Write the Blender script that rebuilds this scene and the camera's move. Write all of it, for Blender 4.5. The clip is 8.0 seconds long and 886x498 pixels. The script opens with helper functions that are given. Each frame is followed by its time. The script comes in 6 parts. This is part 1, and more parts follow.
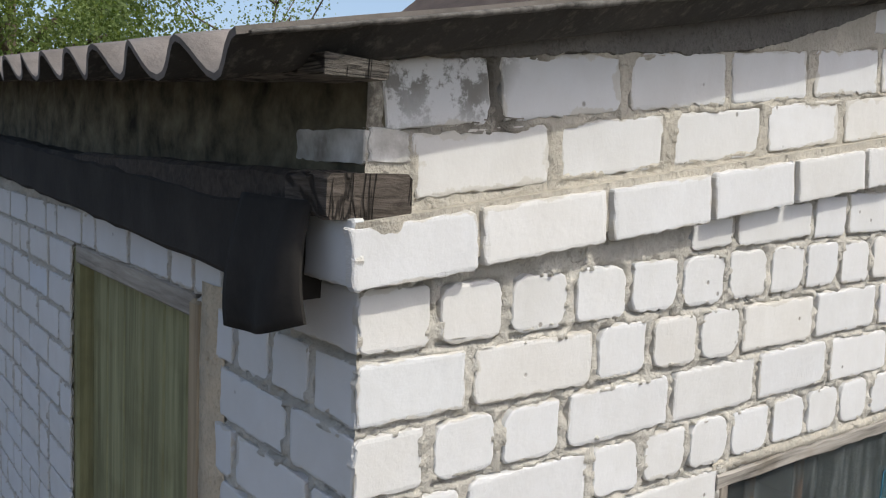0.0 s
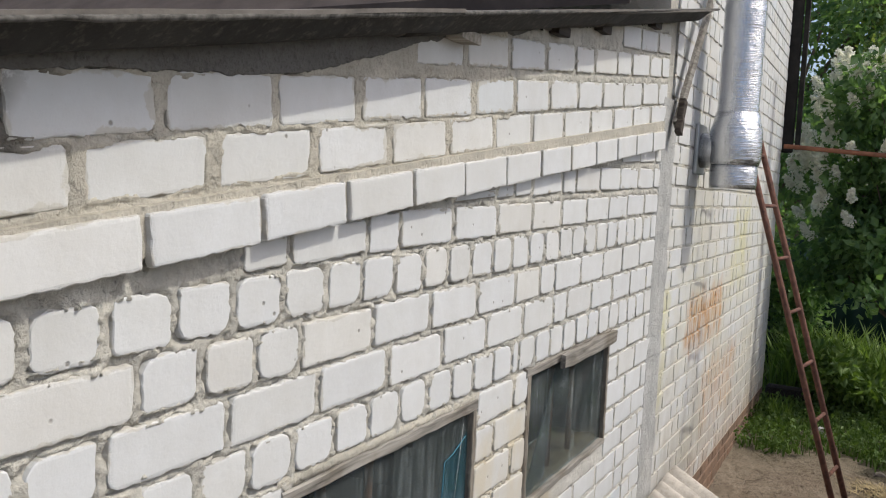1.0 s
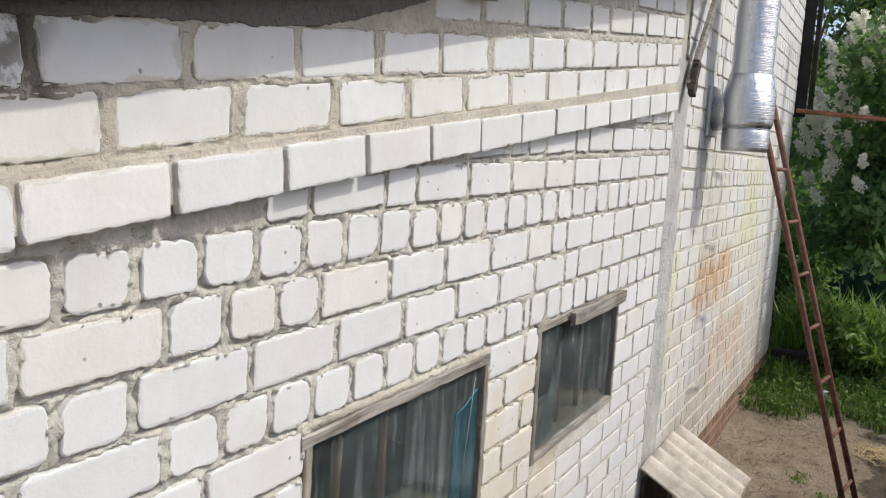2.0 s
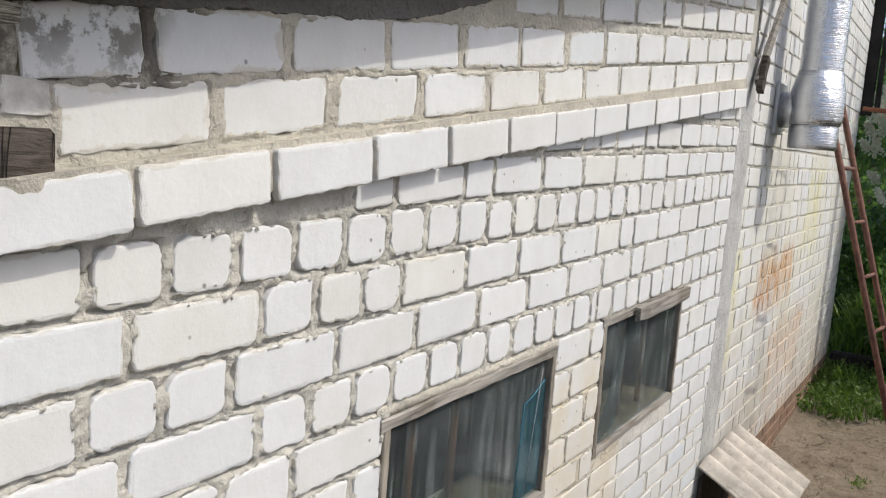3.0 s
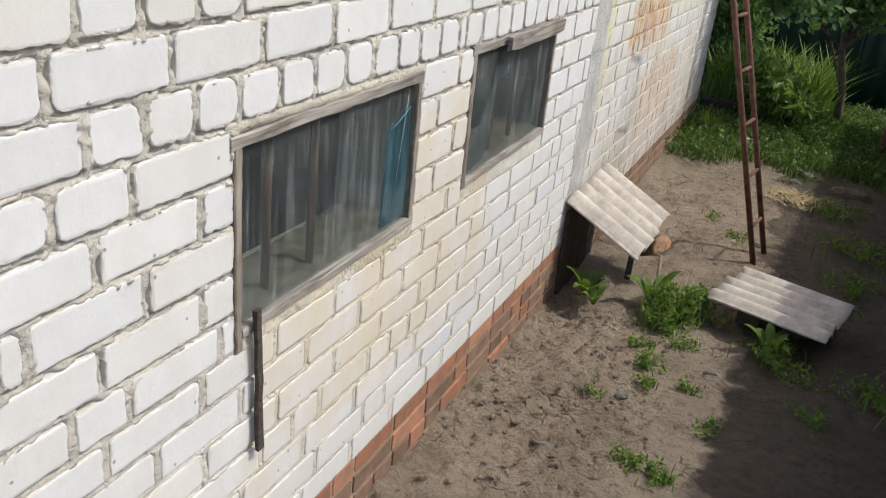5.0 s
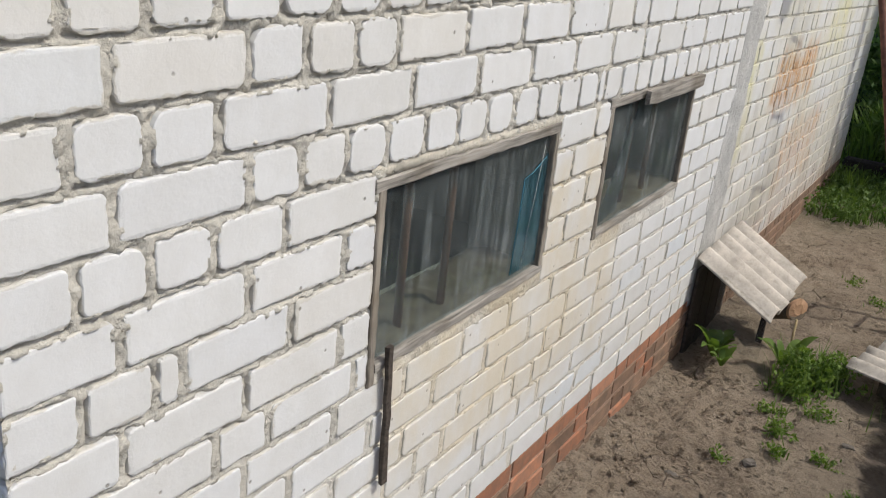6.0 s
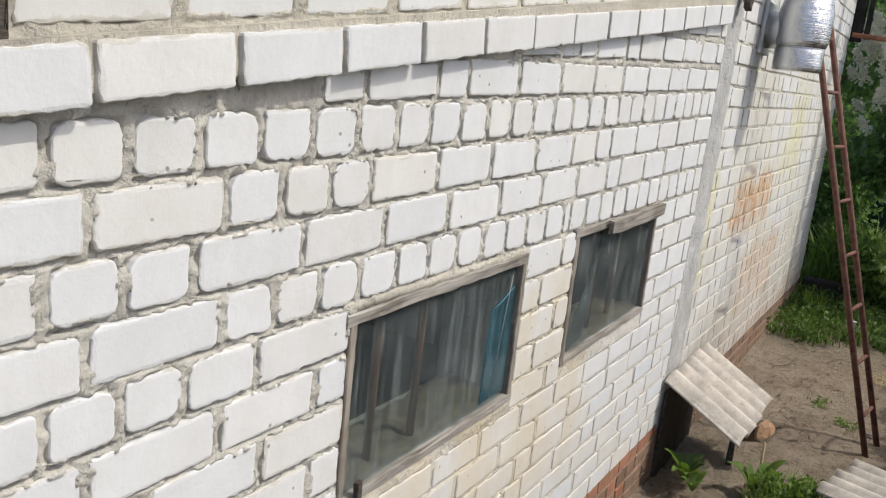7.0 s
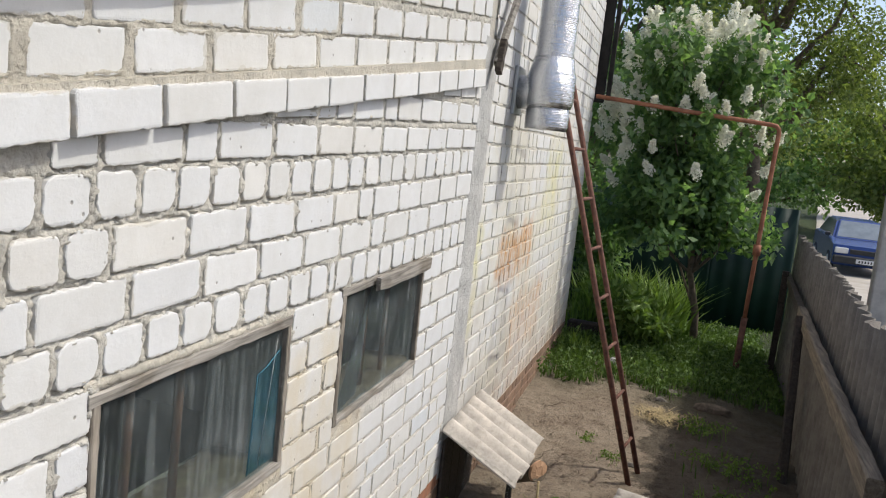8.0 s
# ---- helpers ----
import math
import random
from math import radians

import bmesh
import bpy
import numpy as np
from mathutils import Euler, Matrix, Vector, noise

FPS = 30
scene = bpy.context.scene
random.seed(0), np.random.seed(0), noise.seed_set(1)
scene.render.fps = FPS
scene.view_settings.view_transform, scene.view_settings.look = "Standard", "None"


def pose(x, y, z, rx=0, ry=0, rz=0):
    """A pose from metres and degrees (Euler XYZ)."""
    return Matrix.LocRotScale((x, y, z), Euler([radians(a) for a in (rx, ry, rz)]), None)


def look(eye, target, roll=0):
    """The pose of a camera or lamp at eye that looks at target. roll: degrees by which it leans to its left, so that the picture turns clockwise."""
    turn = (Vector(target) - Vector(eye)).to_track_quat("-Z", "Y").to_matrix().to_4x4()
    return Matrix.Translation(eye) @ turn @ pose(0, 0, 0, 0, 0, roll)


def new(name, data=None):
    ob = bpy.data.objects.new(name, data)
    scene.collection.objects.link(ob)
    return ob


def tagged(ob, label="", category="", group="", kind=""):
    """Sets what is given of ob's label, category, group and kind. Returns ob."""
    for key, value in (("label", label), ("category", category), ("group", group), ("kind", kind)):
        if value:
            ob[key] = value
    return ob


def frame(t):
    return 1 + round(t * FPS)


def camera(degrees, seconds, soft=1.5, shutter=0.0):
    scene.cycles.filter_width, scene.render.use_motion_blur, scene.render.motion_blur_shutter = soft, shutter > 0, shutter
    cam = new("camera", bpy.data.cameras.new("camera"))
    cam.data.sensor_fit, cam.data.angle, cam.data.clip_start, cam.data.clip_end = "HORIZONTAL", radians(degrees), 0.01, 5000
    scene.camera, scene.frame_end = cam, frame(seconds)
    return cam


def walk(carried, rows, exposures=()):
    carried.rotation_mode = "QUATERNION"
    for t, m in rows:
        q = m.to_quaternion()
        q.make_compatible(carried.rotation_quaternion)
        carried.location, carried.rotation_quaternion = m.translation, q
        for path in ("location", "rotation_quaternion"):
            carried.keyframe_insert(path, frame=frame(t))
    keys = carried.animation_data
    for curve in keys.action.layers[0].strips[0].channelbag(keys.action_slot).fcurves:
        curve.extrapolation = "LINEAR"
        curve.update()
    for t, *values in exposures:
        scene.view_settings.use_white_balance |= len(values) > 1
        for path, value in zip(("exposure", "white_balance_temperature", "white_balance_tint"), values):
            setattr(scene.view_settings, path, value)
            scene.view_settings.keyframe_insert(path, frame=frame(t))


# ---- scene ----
cam = camera(55.0, 8.0, soft=1.15)

PATH = [
    (0, (0.917, -0.565, 1.933), (-0.6698, 0.6348, 1.7243), 2.59),
    (0.5, (0.944, -0.497, 1.951), (-0.2738, 1.0803, 1.7815), 2.93),
    (1, (0.985, -0.460, 1.964), (0.0516, 1.3023, 1.8130), 2.97),
    (1.5, (0.993, -0.468, 1.951), (0.1192, 1.3186, 1.7444), 3.29),
    (2, (0.983, -0.497, 1.945), (0.0435, 1.2527, 1.7077), 3.58),
    (2.2, (0.977, -0.517, 1.946), (-0.0032, 1.2105, 1.7080), 3.78),
    (3.3, (0.938, -0.559, 1.928), (-0.0998, 1.1280, 1.6510), 4.33),
    (3.5, (0.940, -0.555, 1.919), (-0.0739, 1.1329, 1.5691), 4.40),
    (4, (0.955, -0.517, 1.881), (0.1168, 1.1977, 1.2836), 5.20),
    (4.2, (0.960, -0.490, 1.868), (0.2232, 1.2403, 1.1884), 5.71),
    (5.3, (0.987, -0.485, 1.840), (0.2914, 1.2205, 1.0605), 6.15),
    (5.5, (0.987, -0.497, 1.843), (0.2054, 1.1860, 1.0962), 5.86),
    (6, (0.975, -0.529, 1.848), (0.0054, 1.0737, 1.1466), 5.91),
    (6.5, (0.964, -0.552, 1.861), (-0.1052, 1.0080, 1.2114), 6.26),
    (7, (0.976, -0.548, 1.897), (0.0064, 1.1454, 1.4584), 6.38),
    (7.5, (1.024, -0.533, 1.937), (0.3077, 1.3205, 1.7130), 5.72),
    (8, (1.028, -0.517, 1.919), (0.4914, 1.3918, 1.6603), 6.33),
]
walk(cam, [(t, look(e, g, r)) for t, e, g, r in PATH],
     [(0, 0.44), (0.5, 0.34), (1, 0.25), (1.5, 0.37), (2, 0.48), (3.5, 0.43), (4, 0.40), (5.5, 0.56), (6, 0.34), (6.5, 0.45), (7, 0.46), (7.5, 0.50), (8, 0.50)])

# ---- light ----
SUN_TO = Vector((0.555, 0.18, 0.81)).normalized()
world = bpy.data.worlds.new("world")
scene.world = world
world.use_nodes = True
wn = world.node_tree.nodes
wl = world.node_tree.links
sky = wn.new("ShaderNodeTexSky")
sky.sky_type = "NISHITA"
sky.sun_disc = False
sky.sun_elevation = math.asin(SUN_TO.z)
sky.sun_rotation = math.atan2(SUN_TO.x, SUN_TO.y)
sky.dust_density = 3.0
sky.air_density = 0.85
sky.ozone_density = 0.5
wl.new(sky.outputs[0], wn["Background"].inputs[0])
wn["Background"].inputs[1].default_value = 0.15
sun_data = bpy.data.lights.new("sun", "SUN")
sun_data.energy = 2.0
sun_data.angle = radians(1.0)
sun_data.color = (1.0, 0.985, 0.89)
sun = new("sun", sun_data)
sun.matrix_world = look(SUN_TO * 40, (0, 0, 0))


# ---- materials ----
def material(name, rough=0.9, metal=0.0):
    m = bpy.data.materials.new(name)
    m.use_nodes = True
    nt = m.node_tree
    b = nt.nodes["Principled BSDF"]
    b.inputs["Roughness"].default_value = rough
    b.inputs["Metallic"].default_value = metal
    b.inputs["Specular IOR Level"].default_value = 0.3
    return m, nt, b


def node(nt, kind, **values):
    n = nt.nodes.new(kind)
    for key, v in values.items():
        n.inputs[key.replace("_", " ")].default_value = v
    return n


def coords(nt, out="Object", scale=(1, 1, 1)):
    tc = nt.nodes.new("ShaderNodeTexCoord")
    mp = nt.nodes.new("ShaderNodeMapping")
    mp.inputs["Scale"].default_value = scale
    nt.links.new(tc.outputs[out], mp.inputs[0])
    return mp.outputs[0]


def place(nt, scale=(1, 1, 1)):
    g = nt.nodes.new("ShaderNodeNewGeometry")
    mp = nt.nodes.new("ShaderNodeMapping")
    mp.inputs["Scale"].default_value = scale
    nt.links.new(g.outputs["Position"], mp.inputs[0])
    return mp.outputs[0]


def noise_tex(nt, vec, scale, detail=4.0, rough=0.55, distort=0.0):
    n = node(nt, "ShaderNodeTexNoise", Scale=scale, Detail=detail, Roughness=rough, Distortion=distort)
    nt.links.new(vec, n.inputs["Vector"])
    return n.outputs[0]


def ramp(nt, fac, stops):
    r = nt.nodes.new("ShaderNodeValToRGB")
    el = r.color_ramp.elements
    while len(el) < len(stops):
        el.new(0.5)
    for e, (p, c) in zip(el, stops):
        e.position = p
        e.color = (*c, 1) if len(c) == 3 else c
    nt.links.new(fac, r.inputs[0])
    return r.outputs[0]


def grey(nt, fac, a, b):
    return ramp(nt, fac, [(a, (0, 0, 0)), (b, (1, 1, 1))])


def mix(nt, fac, a, b, mode="MIX"):
    m = nt.nodes.new("ShaderNodeMix")
    m.data_type = "RGBA"
    m.blend_type = mode
    for socket, v in ((m.inputs[0], fac), (m.inputs[6], a), (m.inputs[7], b)):
        if isinstance(v, bpy.types.NodeSocket):
            nt.links.new(v, socket)
        elif isinstance(v, (int, float)):
            socket.default_value = v
        else:
            socket.default_value = (*v, 1)
    return m.outputs[2]


def calc(nt, op, a, b=0.0, c=0.0):
    m = nt.nodes.new("ShaderNodeMath")
    m.operation = op
    for socket, v in zip(m.inputs, (a, b, c)):
        if isinstance(v, bpy.types.NodeSocket):
            nt.links.new(v, socket)
        else:
            socket.default_value = v
    return m.outputs[0]


def bump(nt, b, height, strength, distance):
    n = nt.nodes.new("ShaderNodeBump")
    n.inputs["Strength"].default_value = strength
    n.inputs["Distance"].default_value = distance
    nt.links.new(height, n.inputs["Height"])
    nt.links.new(n.outputs[0], b.inputs["Normal"])


def object_random(nt):
    return nt.nodes.new("ShaderNodeObjectInfo").outputs["Random"]


def island_random(nt):
    return nt.nodes.new("ShaderNodeNewGeometry").outputs["Random Per Island"]


def box_mask(nt, y0, y1, z0, z1, soft):
    """1 inside a soft-edged, ragged patch of the side wall."""
    p = place(nt)
    sep = nt.nodes.new("ShaderNodeSeparateXYZ")
    nt.links.new(p, sep.inputs[0])
    wob = calc(nt, "MULTIPLY_ADD", noise_tex(nt, p, 5.0, 5.0), soft * 3, -soft * 1.5)
    yy = calc(nt, "ADD", sep.outputs[1], wob)
    zz = calc(nt, "ADD", sep.outputs[2], wob)
    out = None
    for v, lo, hi in ((yy, y0, y1), (zz, z0, z1)):
        mid, half = (lo + hi) / 2, (hi - lo) / 2
        d = calc(nt, "ABSOLUTE", calc(nt, "SUBTRACT", v, mid))
        s = calc(nt, "SMOOTH_MIN", calc(nt, "MAXIMUM", calc(nt, "DIVIDE", calc(nt, "SUBTRACT", half, d), soft), 0.0), 1.0, 0.2)
        out = s if out is None else calc(nt, "MULTIPLY", out, s)
    return out


def house_stains(nt, p, tone):
    """Rust drips, lichen, grime and soil splash on the far part of the wall."""
    age = calc(nt, "MULTIPLY", box_mask(nt, 3.5, 8.6, 0.2, 2.3, 0.3), grey(nt, noise_tex(nt, place(nt, (1, 0.7, 1.0)), 2.0, 6.0, 0.7), 0.40, 0.64))
    tone = mix(nt, calc(nt, "MULTIPLY", age, 0.75), tone, (0.70, 0.655, 0.52))
    drip = grey(nt, noise_tex(nt, place(nt, (1, 9.0, 1.3)), 3.0, 6.0, 0.7), 0.40, 0.56)
    spots = grey(nt, noise_tex(nt, p, 9.0, 5.0, 0.7), 0.34, 0.56)
    patch = calc(nt, "MAXIMUM", box_mask(nt, 4.30, 5.50, 1.02, 1.46, 0.13), calc(nt, "MULTIPLY", box_mask(nt, 4.85, 6.2, 0.42, 1.0, 0.16), 0.6))
    rust = calc(nt, "MULTIPLY", patch, calc(nt, "MULTIPLY", calc(nt, "MULTIPLY_ADD", drip, 0.8, 0.2), calc(nt, "MULTIPLY_ADD", spots, 0.6, 0.4)))
    tone = mix(nt, calc(nt, "MULTIPLY", rust, 0.95), tone, (0.56, 0.26, 0.06))
    moss = calc(nt, "MULTIPLY", calc(nt, "MAXIMUM", box_mask(nt, 3.60, 3.95, 0.85, 1.55, 0.12), calc(nt, "MULTIPLY", box_mask(nt, 5.6, 6.5, 1.25, 2.05, 0.2), 0.8)), grey(nt, noise_tex(nt, p, 4.0, 5.0, 0.6), 0.36, 0.6))
    tone = mix(nt, calc(nt, "MULTIPLY", moss, 0.75), tone, (0.68, 0.64, 0.30))
    grime = calc(nt, "MULTIPLY", box_mask(nt, 3.5, 8.2, 0.3, 1.3, 0.3), grey(nt, noise_tex(nt, place(nt, (1, 1.0, 0.6)), 2.4, 6.0, 0.66), 0.46, 0.66))
    tone = mix(nt, calc(nt, "MULTIPLY", grime, 0.75), tone, (0.50, 0.465, 0.40))
    foot = calc(nt, "MULTIPLY", box_mask(nt, 4.4, 8.2, -0.2, 0.50, 0.2), grey(nt, noise_tex(nt, p, 5.0, 5.0, 0.65), 0.36, 0.6))
    tone = mix(nt, calc(nt, "MULTIPLY", foot, 0.75), tone, (0.48, 0.34, 0.24))
    return tone


MORTAR = (0.475, 0.45, 0.395)


def make_silicate(name, islands=False, old=0.0):
    m, nt, b = material(name, 0.92)
    rnd = island_random(nt) if islands else object_random(nt)
    p = place(nt)
    tone = ramp(nt, rnd, [(0.0, (0.735, 0.73, 0.715)), (0.3, (0.765, 0.765, 0.76)), (0.6, (0.745, 0.75, 0.757)), (0.80, (0.785, 0.785, 0.785)), (0.90, (0.775, 0.757, 0.72)), (0.95, (0.75, 0.738, 0.715)), (1.0, (0.725, 0.76, 0.80))])
    blotch = noise_tex(nt, p, 9.0, 5.0, 0.6)
    tone = mix(nt, grey(nt, blotch, 0.35, 0.75), tone, mix(nt, 1.0, tone, (0.915, 0.905, 0.885), "MULTIPLY"))
    grain = noise_tex(nt, p, 260.0, 3.0, 0.7)
    tone = mix(nt, calc(nt, "MULTIPLY", grey(nt, grain, 0.62, 0.75), 0.25), tone, (0.55, 0.53, 0.49))
    # yellow seepage below and beside the windows, rust run on the far part
    warm = calc(nt, "MULTIPLY", box_mask(nt, 0.86, 2.35, 0.40, 1.36, 0.16), grey(nt, noise_tex(nt, place(nt, (1, 1.6, 0.8)), 3.2, 5.0, 0.6), 0.28, 0.58))
    tone = mix(nt, calc(nt, "MULTIPLY", warm, 0.66), tone, (0.68, 0.585, 0.42))
    tone = house_stains(nt, p, tone)
    low = calc(nt, "MULTIPLY", box_mask(nt, 3.4, 9.0, -0.3, 0.75, 0.3), grey(nt, noise_tex(nt, place(nt, (1, 1.5, 0.6)), 2.6, 5.0, 0.65), 0.4, 0.68))
    tone = mix(nt, calc(nt, "MULTIPLY", low, 0.6), tone, (0.36, 0.31, 0.26))
    tone = mix(nt, 1.0, tone, (0.80, 0.80, 0.795), "MULTIPLY")
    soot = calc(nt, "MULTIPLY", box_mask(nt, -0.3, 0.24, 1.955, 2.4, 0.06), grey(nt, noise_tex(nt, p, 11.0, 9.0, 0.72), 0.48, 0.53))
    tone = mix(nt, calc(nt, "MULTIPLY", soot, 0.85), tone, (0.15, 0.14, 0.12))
    # mortar smeared over the edges
    gen = nt.nodes.new("ShaderNodeTexCoord")
    sep = nt.nodes.new("ShaderNodeSeparateXYZ")
    if not islands:
        nt.links.new(gen.outputs["Generated"], sep.inputs[0])
        ey = calc(nt, "MULTIPLY", calc(nt, "SUBTRACT", 0.5, calc(nt, "ABSOLUTE", calc(nt, "SUBTRACT", sep.outputs[1], 0.5))), 2.2)
        ez = calc(nt, "SUBTRACT", 0.5, calc(nt, "ABSOLUTE", calc(nt, "SUBTRACT", sep.outputs[2], 0.5)))
        e = calc(nt, "MINIMUM", ey, ez)
        wob = noise_tex(nt, p, 24.0, 5.0, 0.65)
        reach = calc(nt, "MULTIPLY", calc(nt, "MULTIPLY_ADD", rnd, 0.10, 0.025 + old), grey(nt, noise_tex(nt, p, 6.0, 3.0), 0.36, 0.62))
        edge = calc(nt, "SUBTRACT", calc(nt, "MULTIPLY", wob, calc(nt, "MULTIPLY", reach, 3.4)), calc(nt, "ADD", e, calc(nt, "MULTIPLY", reach, 0.75)))
        tone = mix(nt, calc(nt, "MULTIPLY", grey(nt, edge, 0.0, 0.025), 0.8), tone, (0.50, 0.475, 0.42))
    cell = node(nt, "ShaderNodeTexVoronoi", Scale=26.0)
    nt.links.new(p, cell.inputs["Vector"])
    cells = nt.nodes.new("ShaderNodeSeparateXYZ")
    nt.links.new(cell.outputs["Color"], cells.inputs[0])
    pits = calc(nt, "MULTIPLY", calc(nt, "SUBTRACT", 1.0, grey(nt, cell.outputs["Distance"], 0.06, 0.13)), grey(nt, cells.outputs[0], 0.94, 0.95))
    tone = mix(nt, calc(nt, "MULTIPLY", pits, 0.75), tone, (0.22, 0.20, 0.17))
    nt.links.new(tone, b.inputs["Base Color"])
    h = calc(nt, "ADD", calc(nt, "MULTIPLY", noise_tex(nt, p, 18.0, 7.0, 0.72), 1.0), calc(nt, "MULTIPLY", pits, -0.9))
    if not islands:
        ragged = calc(nt, "MULTIPLY", calc(nt, "SUBTRACT", 1.0, grey(nt, calc(nt, "ADD", e, calc(nt, "MULTIPLY", noise_tex(nt, p, 90.0, 4.0, 0.7), 0.10)), 0.07, 0.15)), noise_tex(nt, p, 150.0, 4.0, 0.7))
        h = calc(nt, "SUBTRACT", h, calc(nt, "MULTIPLY", ragged, 1.5))
        tone = mix(nt, calc(nt, "MULTIPLY", grey(nt, ragged, 0.35, 0.7), 0.5), tone, (0.55, 0.52, 0.46))
        nt.links.new(tone, b.inputs["Base Color"])
    bump(nt, b, h, 0.5, 0.004)
    return m


def make_mortar(name, colour=MORTAR, dark=0.55, seep=False, soot=False):
    m, nt, b = material(name, 0.97)
    p = place(nt)
    c = ramp(nt, noise_tex(nt, p, 7.0, 6.0, 0.6), [(0.25, tuple(v * 0.78 for v in colour)), (0.5, colour), (0.8, tuple(min(1, v * 1.3) for v in colour))])
    c = mix(nt, grey(nt, noise_tex(nt, p, 120.0, 4.0, 0.7), 0.5, 0.75), c, tuple(v * dark for v in colour))
    nt.links.new(c, b.inputs["Base Color"])
    if seep:
        warm = calc(nt, "MULTIPLY", box_mask(nt, 0.86, 2.35, 0.40, 1.36, 0.16), grey(nt, noise_tex(nt, place(nt, (1, 1.6, 0.8)), 3.2, 5.0, 0.6), 0.28, 0.58))
        c = house_stains(nt, p, mix(nt, calc(nt, "MULTIPLY", warm, 0.7), c, (0.56, 0.47, 0.32)))
        nt.links.new(c, b.inputs["Base Color"])
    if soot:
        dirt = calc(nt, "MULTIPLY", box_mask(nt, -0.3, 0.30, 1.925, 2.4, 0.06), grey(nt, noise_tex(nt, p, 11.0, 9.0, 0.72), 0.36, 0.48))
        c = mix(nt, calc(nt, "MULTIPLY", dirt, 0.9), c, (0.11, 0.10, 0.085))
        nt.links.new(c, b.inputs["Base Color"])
    gouge = grey(nt, noise_tex(nt, p, 34.0, 5.0, 0.6, 0.8), 0.60, 0.70)
    h = calc(nt, "ADD", noise_tex(nt, p, 60.0, 6.0, 0.72), calc(nt, "MULTIPLY", noise_tex(nt, p, 16.0, 5.0, 0.65), 2.0))
    bump(nt, b, calc(nt, "SUBTRACT", h, calc(nt, "MULTIPLY", gouge, 0.6)), 0.9, 0.008)
    return m


def make_wood(name, dark, light, axis=1, rough=0.85, tint=None, fine=60.0):
    m, nt, b = material(name, rough)
    s = [fine, fine, fine]
    s[axis] = fine / 20
    v = coords(nt, "Object", s)
    rnd = object_random(nt)
    c = ramp(nt, noise_tex(nt, v, 1.0, 7.0, 0.65, 0.6), [(0.28, dark), (0.7, light)])
    c = mix(nt, calc(nt, "MULTIPLY", rnd, 0.35), c, mix(nt, 1.0, c, (0.7, 0.68, 0.66), "MULTIPLY"))
    big = noise_tex(nt, place(nt), 6.0, 4.0)
    c = mix(nt, grey(nt, big, 0.5, 0.75), c, mix(nt, 1.0, c, tint or (0.72, 0.7, 0.66), "MULTIPLY"))
    nt.links.new(c, b.inputs["Base Color"])
    bump(nt, b, noise_tex(nt, v, 1.0, 6.0, 0.7), 0.6, 0.003)
    return m


def make_endgrain(name, dark, light, fine=110.0):
    """Checked, weathered end of a timber."""
    m, nt, b = material(name, 0.95)
    lines = noise_tex(nt, place(nt, (6, 14, fine)), 1.0, 6.0, 0.7, 1.2)
    c = ramp(nt, lines, [(0.36, dark), (0.62, light)])
    split = noise_tex(nt, place(nt, (4, 34, 5)), 1.0, 3.0, 0.5, 0.4)
    crack = calc(nt, "SUBTRACT", 1.0, grey(nt, calc(nt, "ABSOLUTE", calc(nt, "SUBTRACT", split, 0.5)), 0.006, 0.018))
    c = mix(nt, calc(nt, "MULTIPLY", crack, 0.9), c, tuple(v * 0.4 for v in dark))
    nt.links.new(c, b.inputs["Base Color"])
    bump(nt, b, calc(nt, "SUBTRACT", lines, crack), 1.0, 0.004)
    return m


def make_slate(name, base=(0.44, 0.40, 0.35)):
    m, nt, b = material(name, 0.95)
    p = place(nt)
    c = ramp(nt, noise_tex(nt, p, 9.0, 7.0, 0.68), [(0.25, tuple(v * 0.6 for v in base)), (0.5, base), (0.75, tuple(min(1, v * 1.45) for v in base))])
    c = mix(nt, calc(nt, "MULTIPLY", grey(nt, noise_tex(nt, p, 45.0, 4.0, 0.7), 0.52, 0.74), 0.45), c, (0.20, 0.175, 0.15))
    nt.links.new(c, b.inputs["Base Color"])
    bump(nt, b, noise_tex(nt, p, 90.0, 5.0, 0.7), 0.5, 0.003)
    return m


def make_plain(name, a, c, scale=12.0, rough=0.8, metal=0.0, b_str=0.4, fine=80.0, use_random=0.0):
    m, nt, b = material(name, rough, metal)
    p = place(nt)
    col = ramp(nt, noise_tex(nt, p, scale, 6.0, 0.62), [(0.3, a), (0.7, c)])
    if use_random:
        col = mix(nt, calc(nt, "MULTIPLY", object_random(nt), use_random), col, mix(nt, 1.0, col, (0.55, 0.5, 0.48), "MULTIPLY"))
    nt.links.new(col, b.inputs["Base Color"])
    bump(nt, b, noise_tex(nt, p, fine, 4.0, 0.6), b_str, 0.002)
    return m


def make_leaf(name, a, c, glow=0.35, through_tint=(1.5, 1.6, 0.6)):
    m, nt, b = material(name, 0.55)
    col = ramp(nt, island_random(nt), [(0.0, a), (1.0, c)])
    nt.links.new(col, b.inputs["Base Color"])
    tr = nt.nodes.new("ShaderNodeBsdfTranslucent")
    nt.links.new(mix(nt, 1.0, col, through_tint, "MULTIPLY"), tr.inputs[0])
    mx = nt.nodes.new("ShaderNodeMixShader")
    mx.inputs[0].default_value = glow
    nt.links.new(b.outputs[0], mx.inputs[1])
    nt.links.new(tr.outputs[0], mx.inputs[2])
    nt.links.new(mx.outputs[0], nt.nodes["Material Output"].inputs[0])
    return m


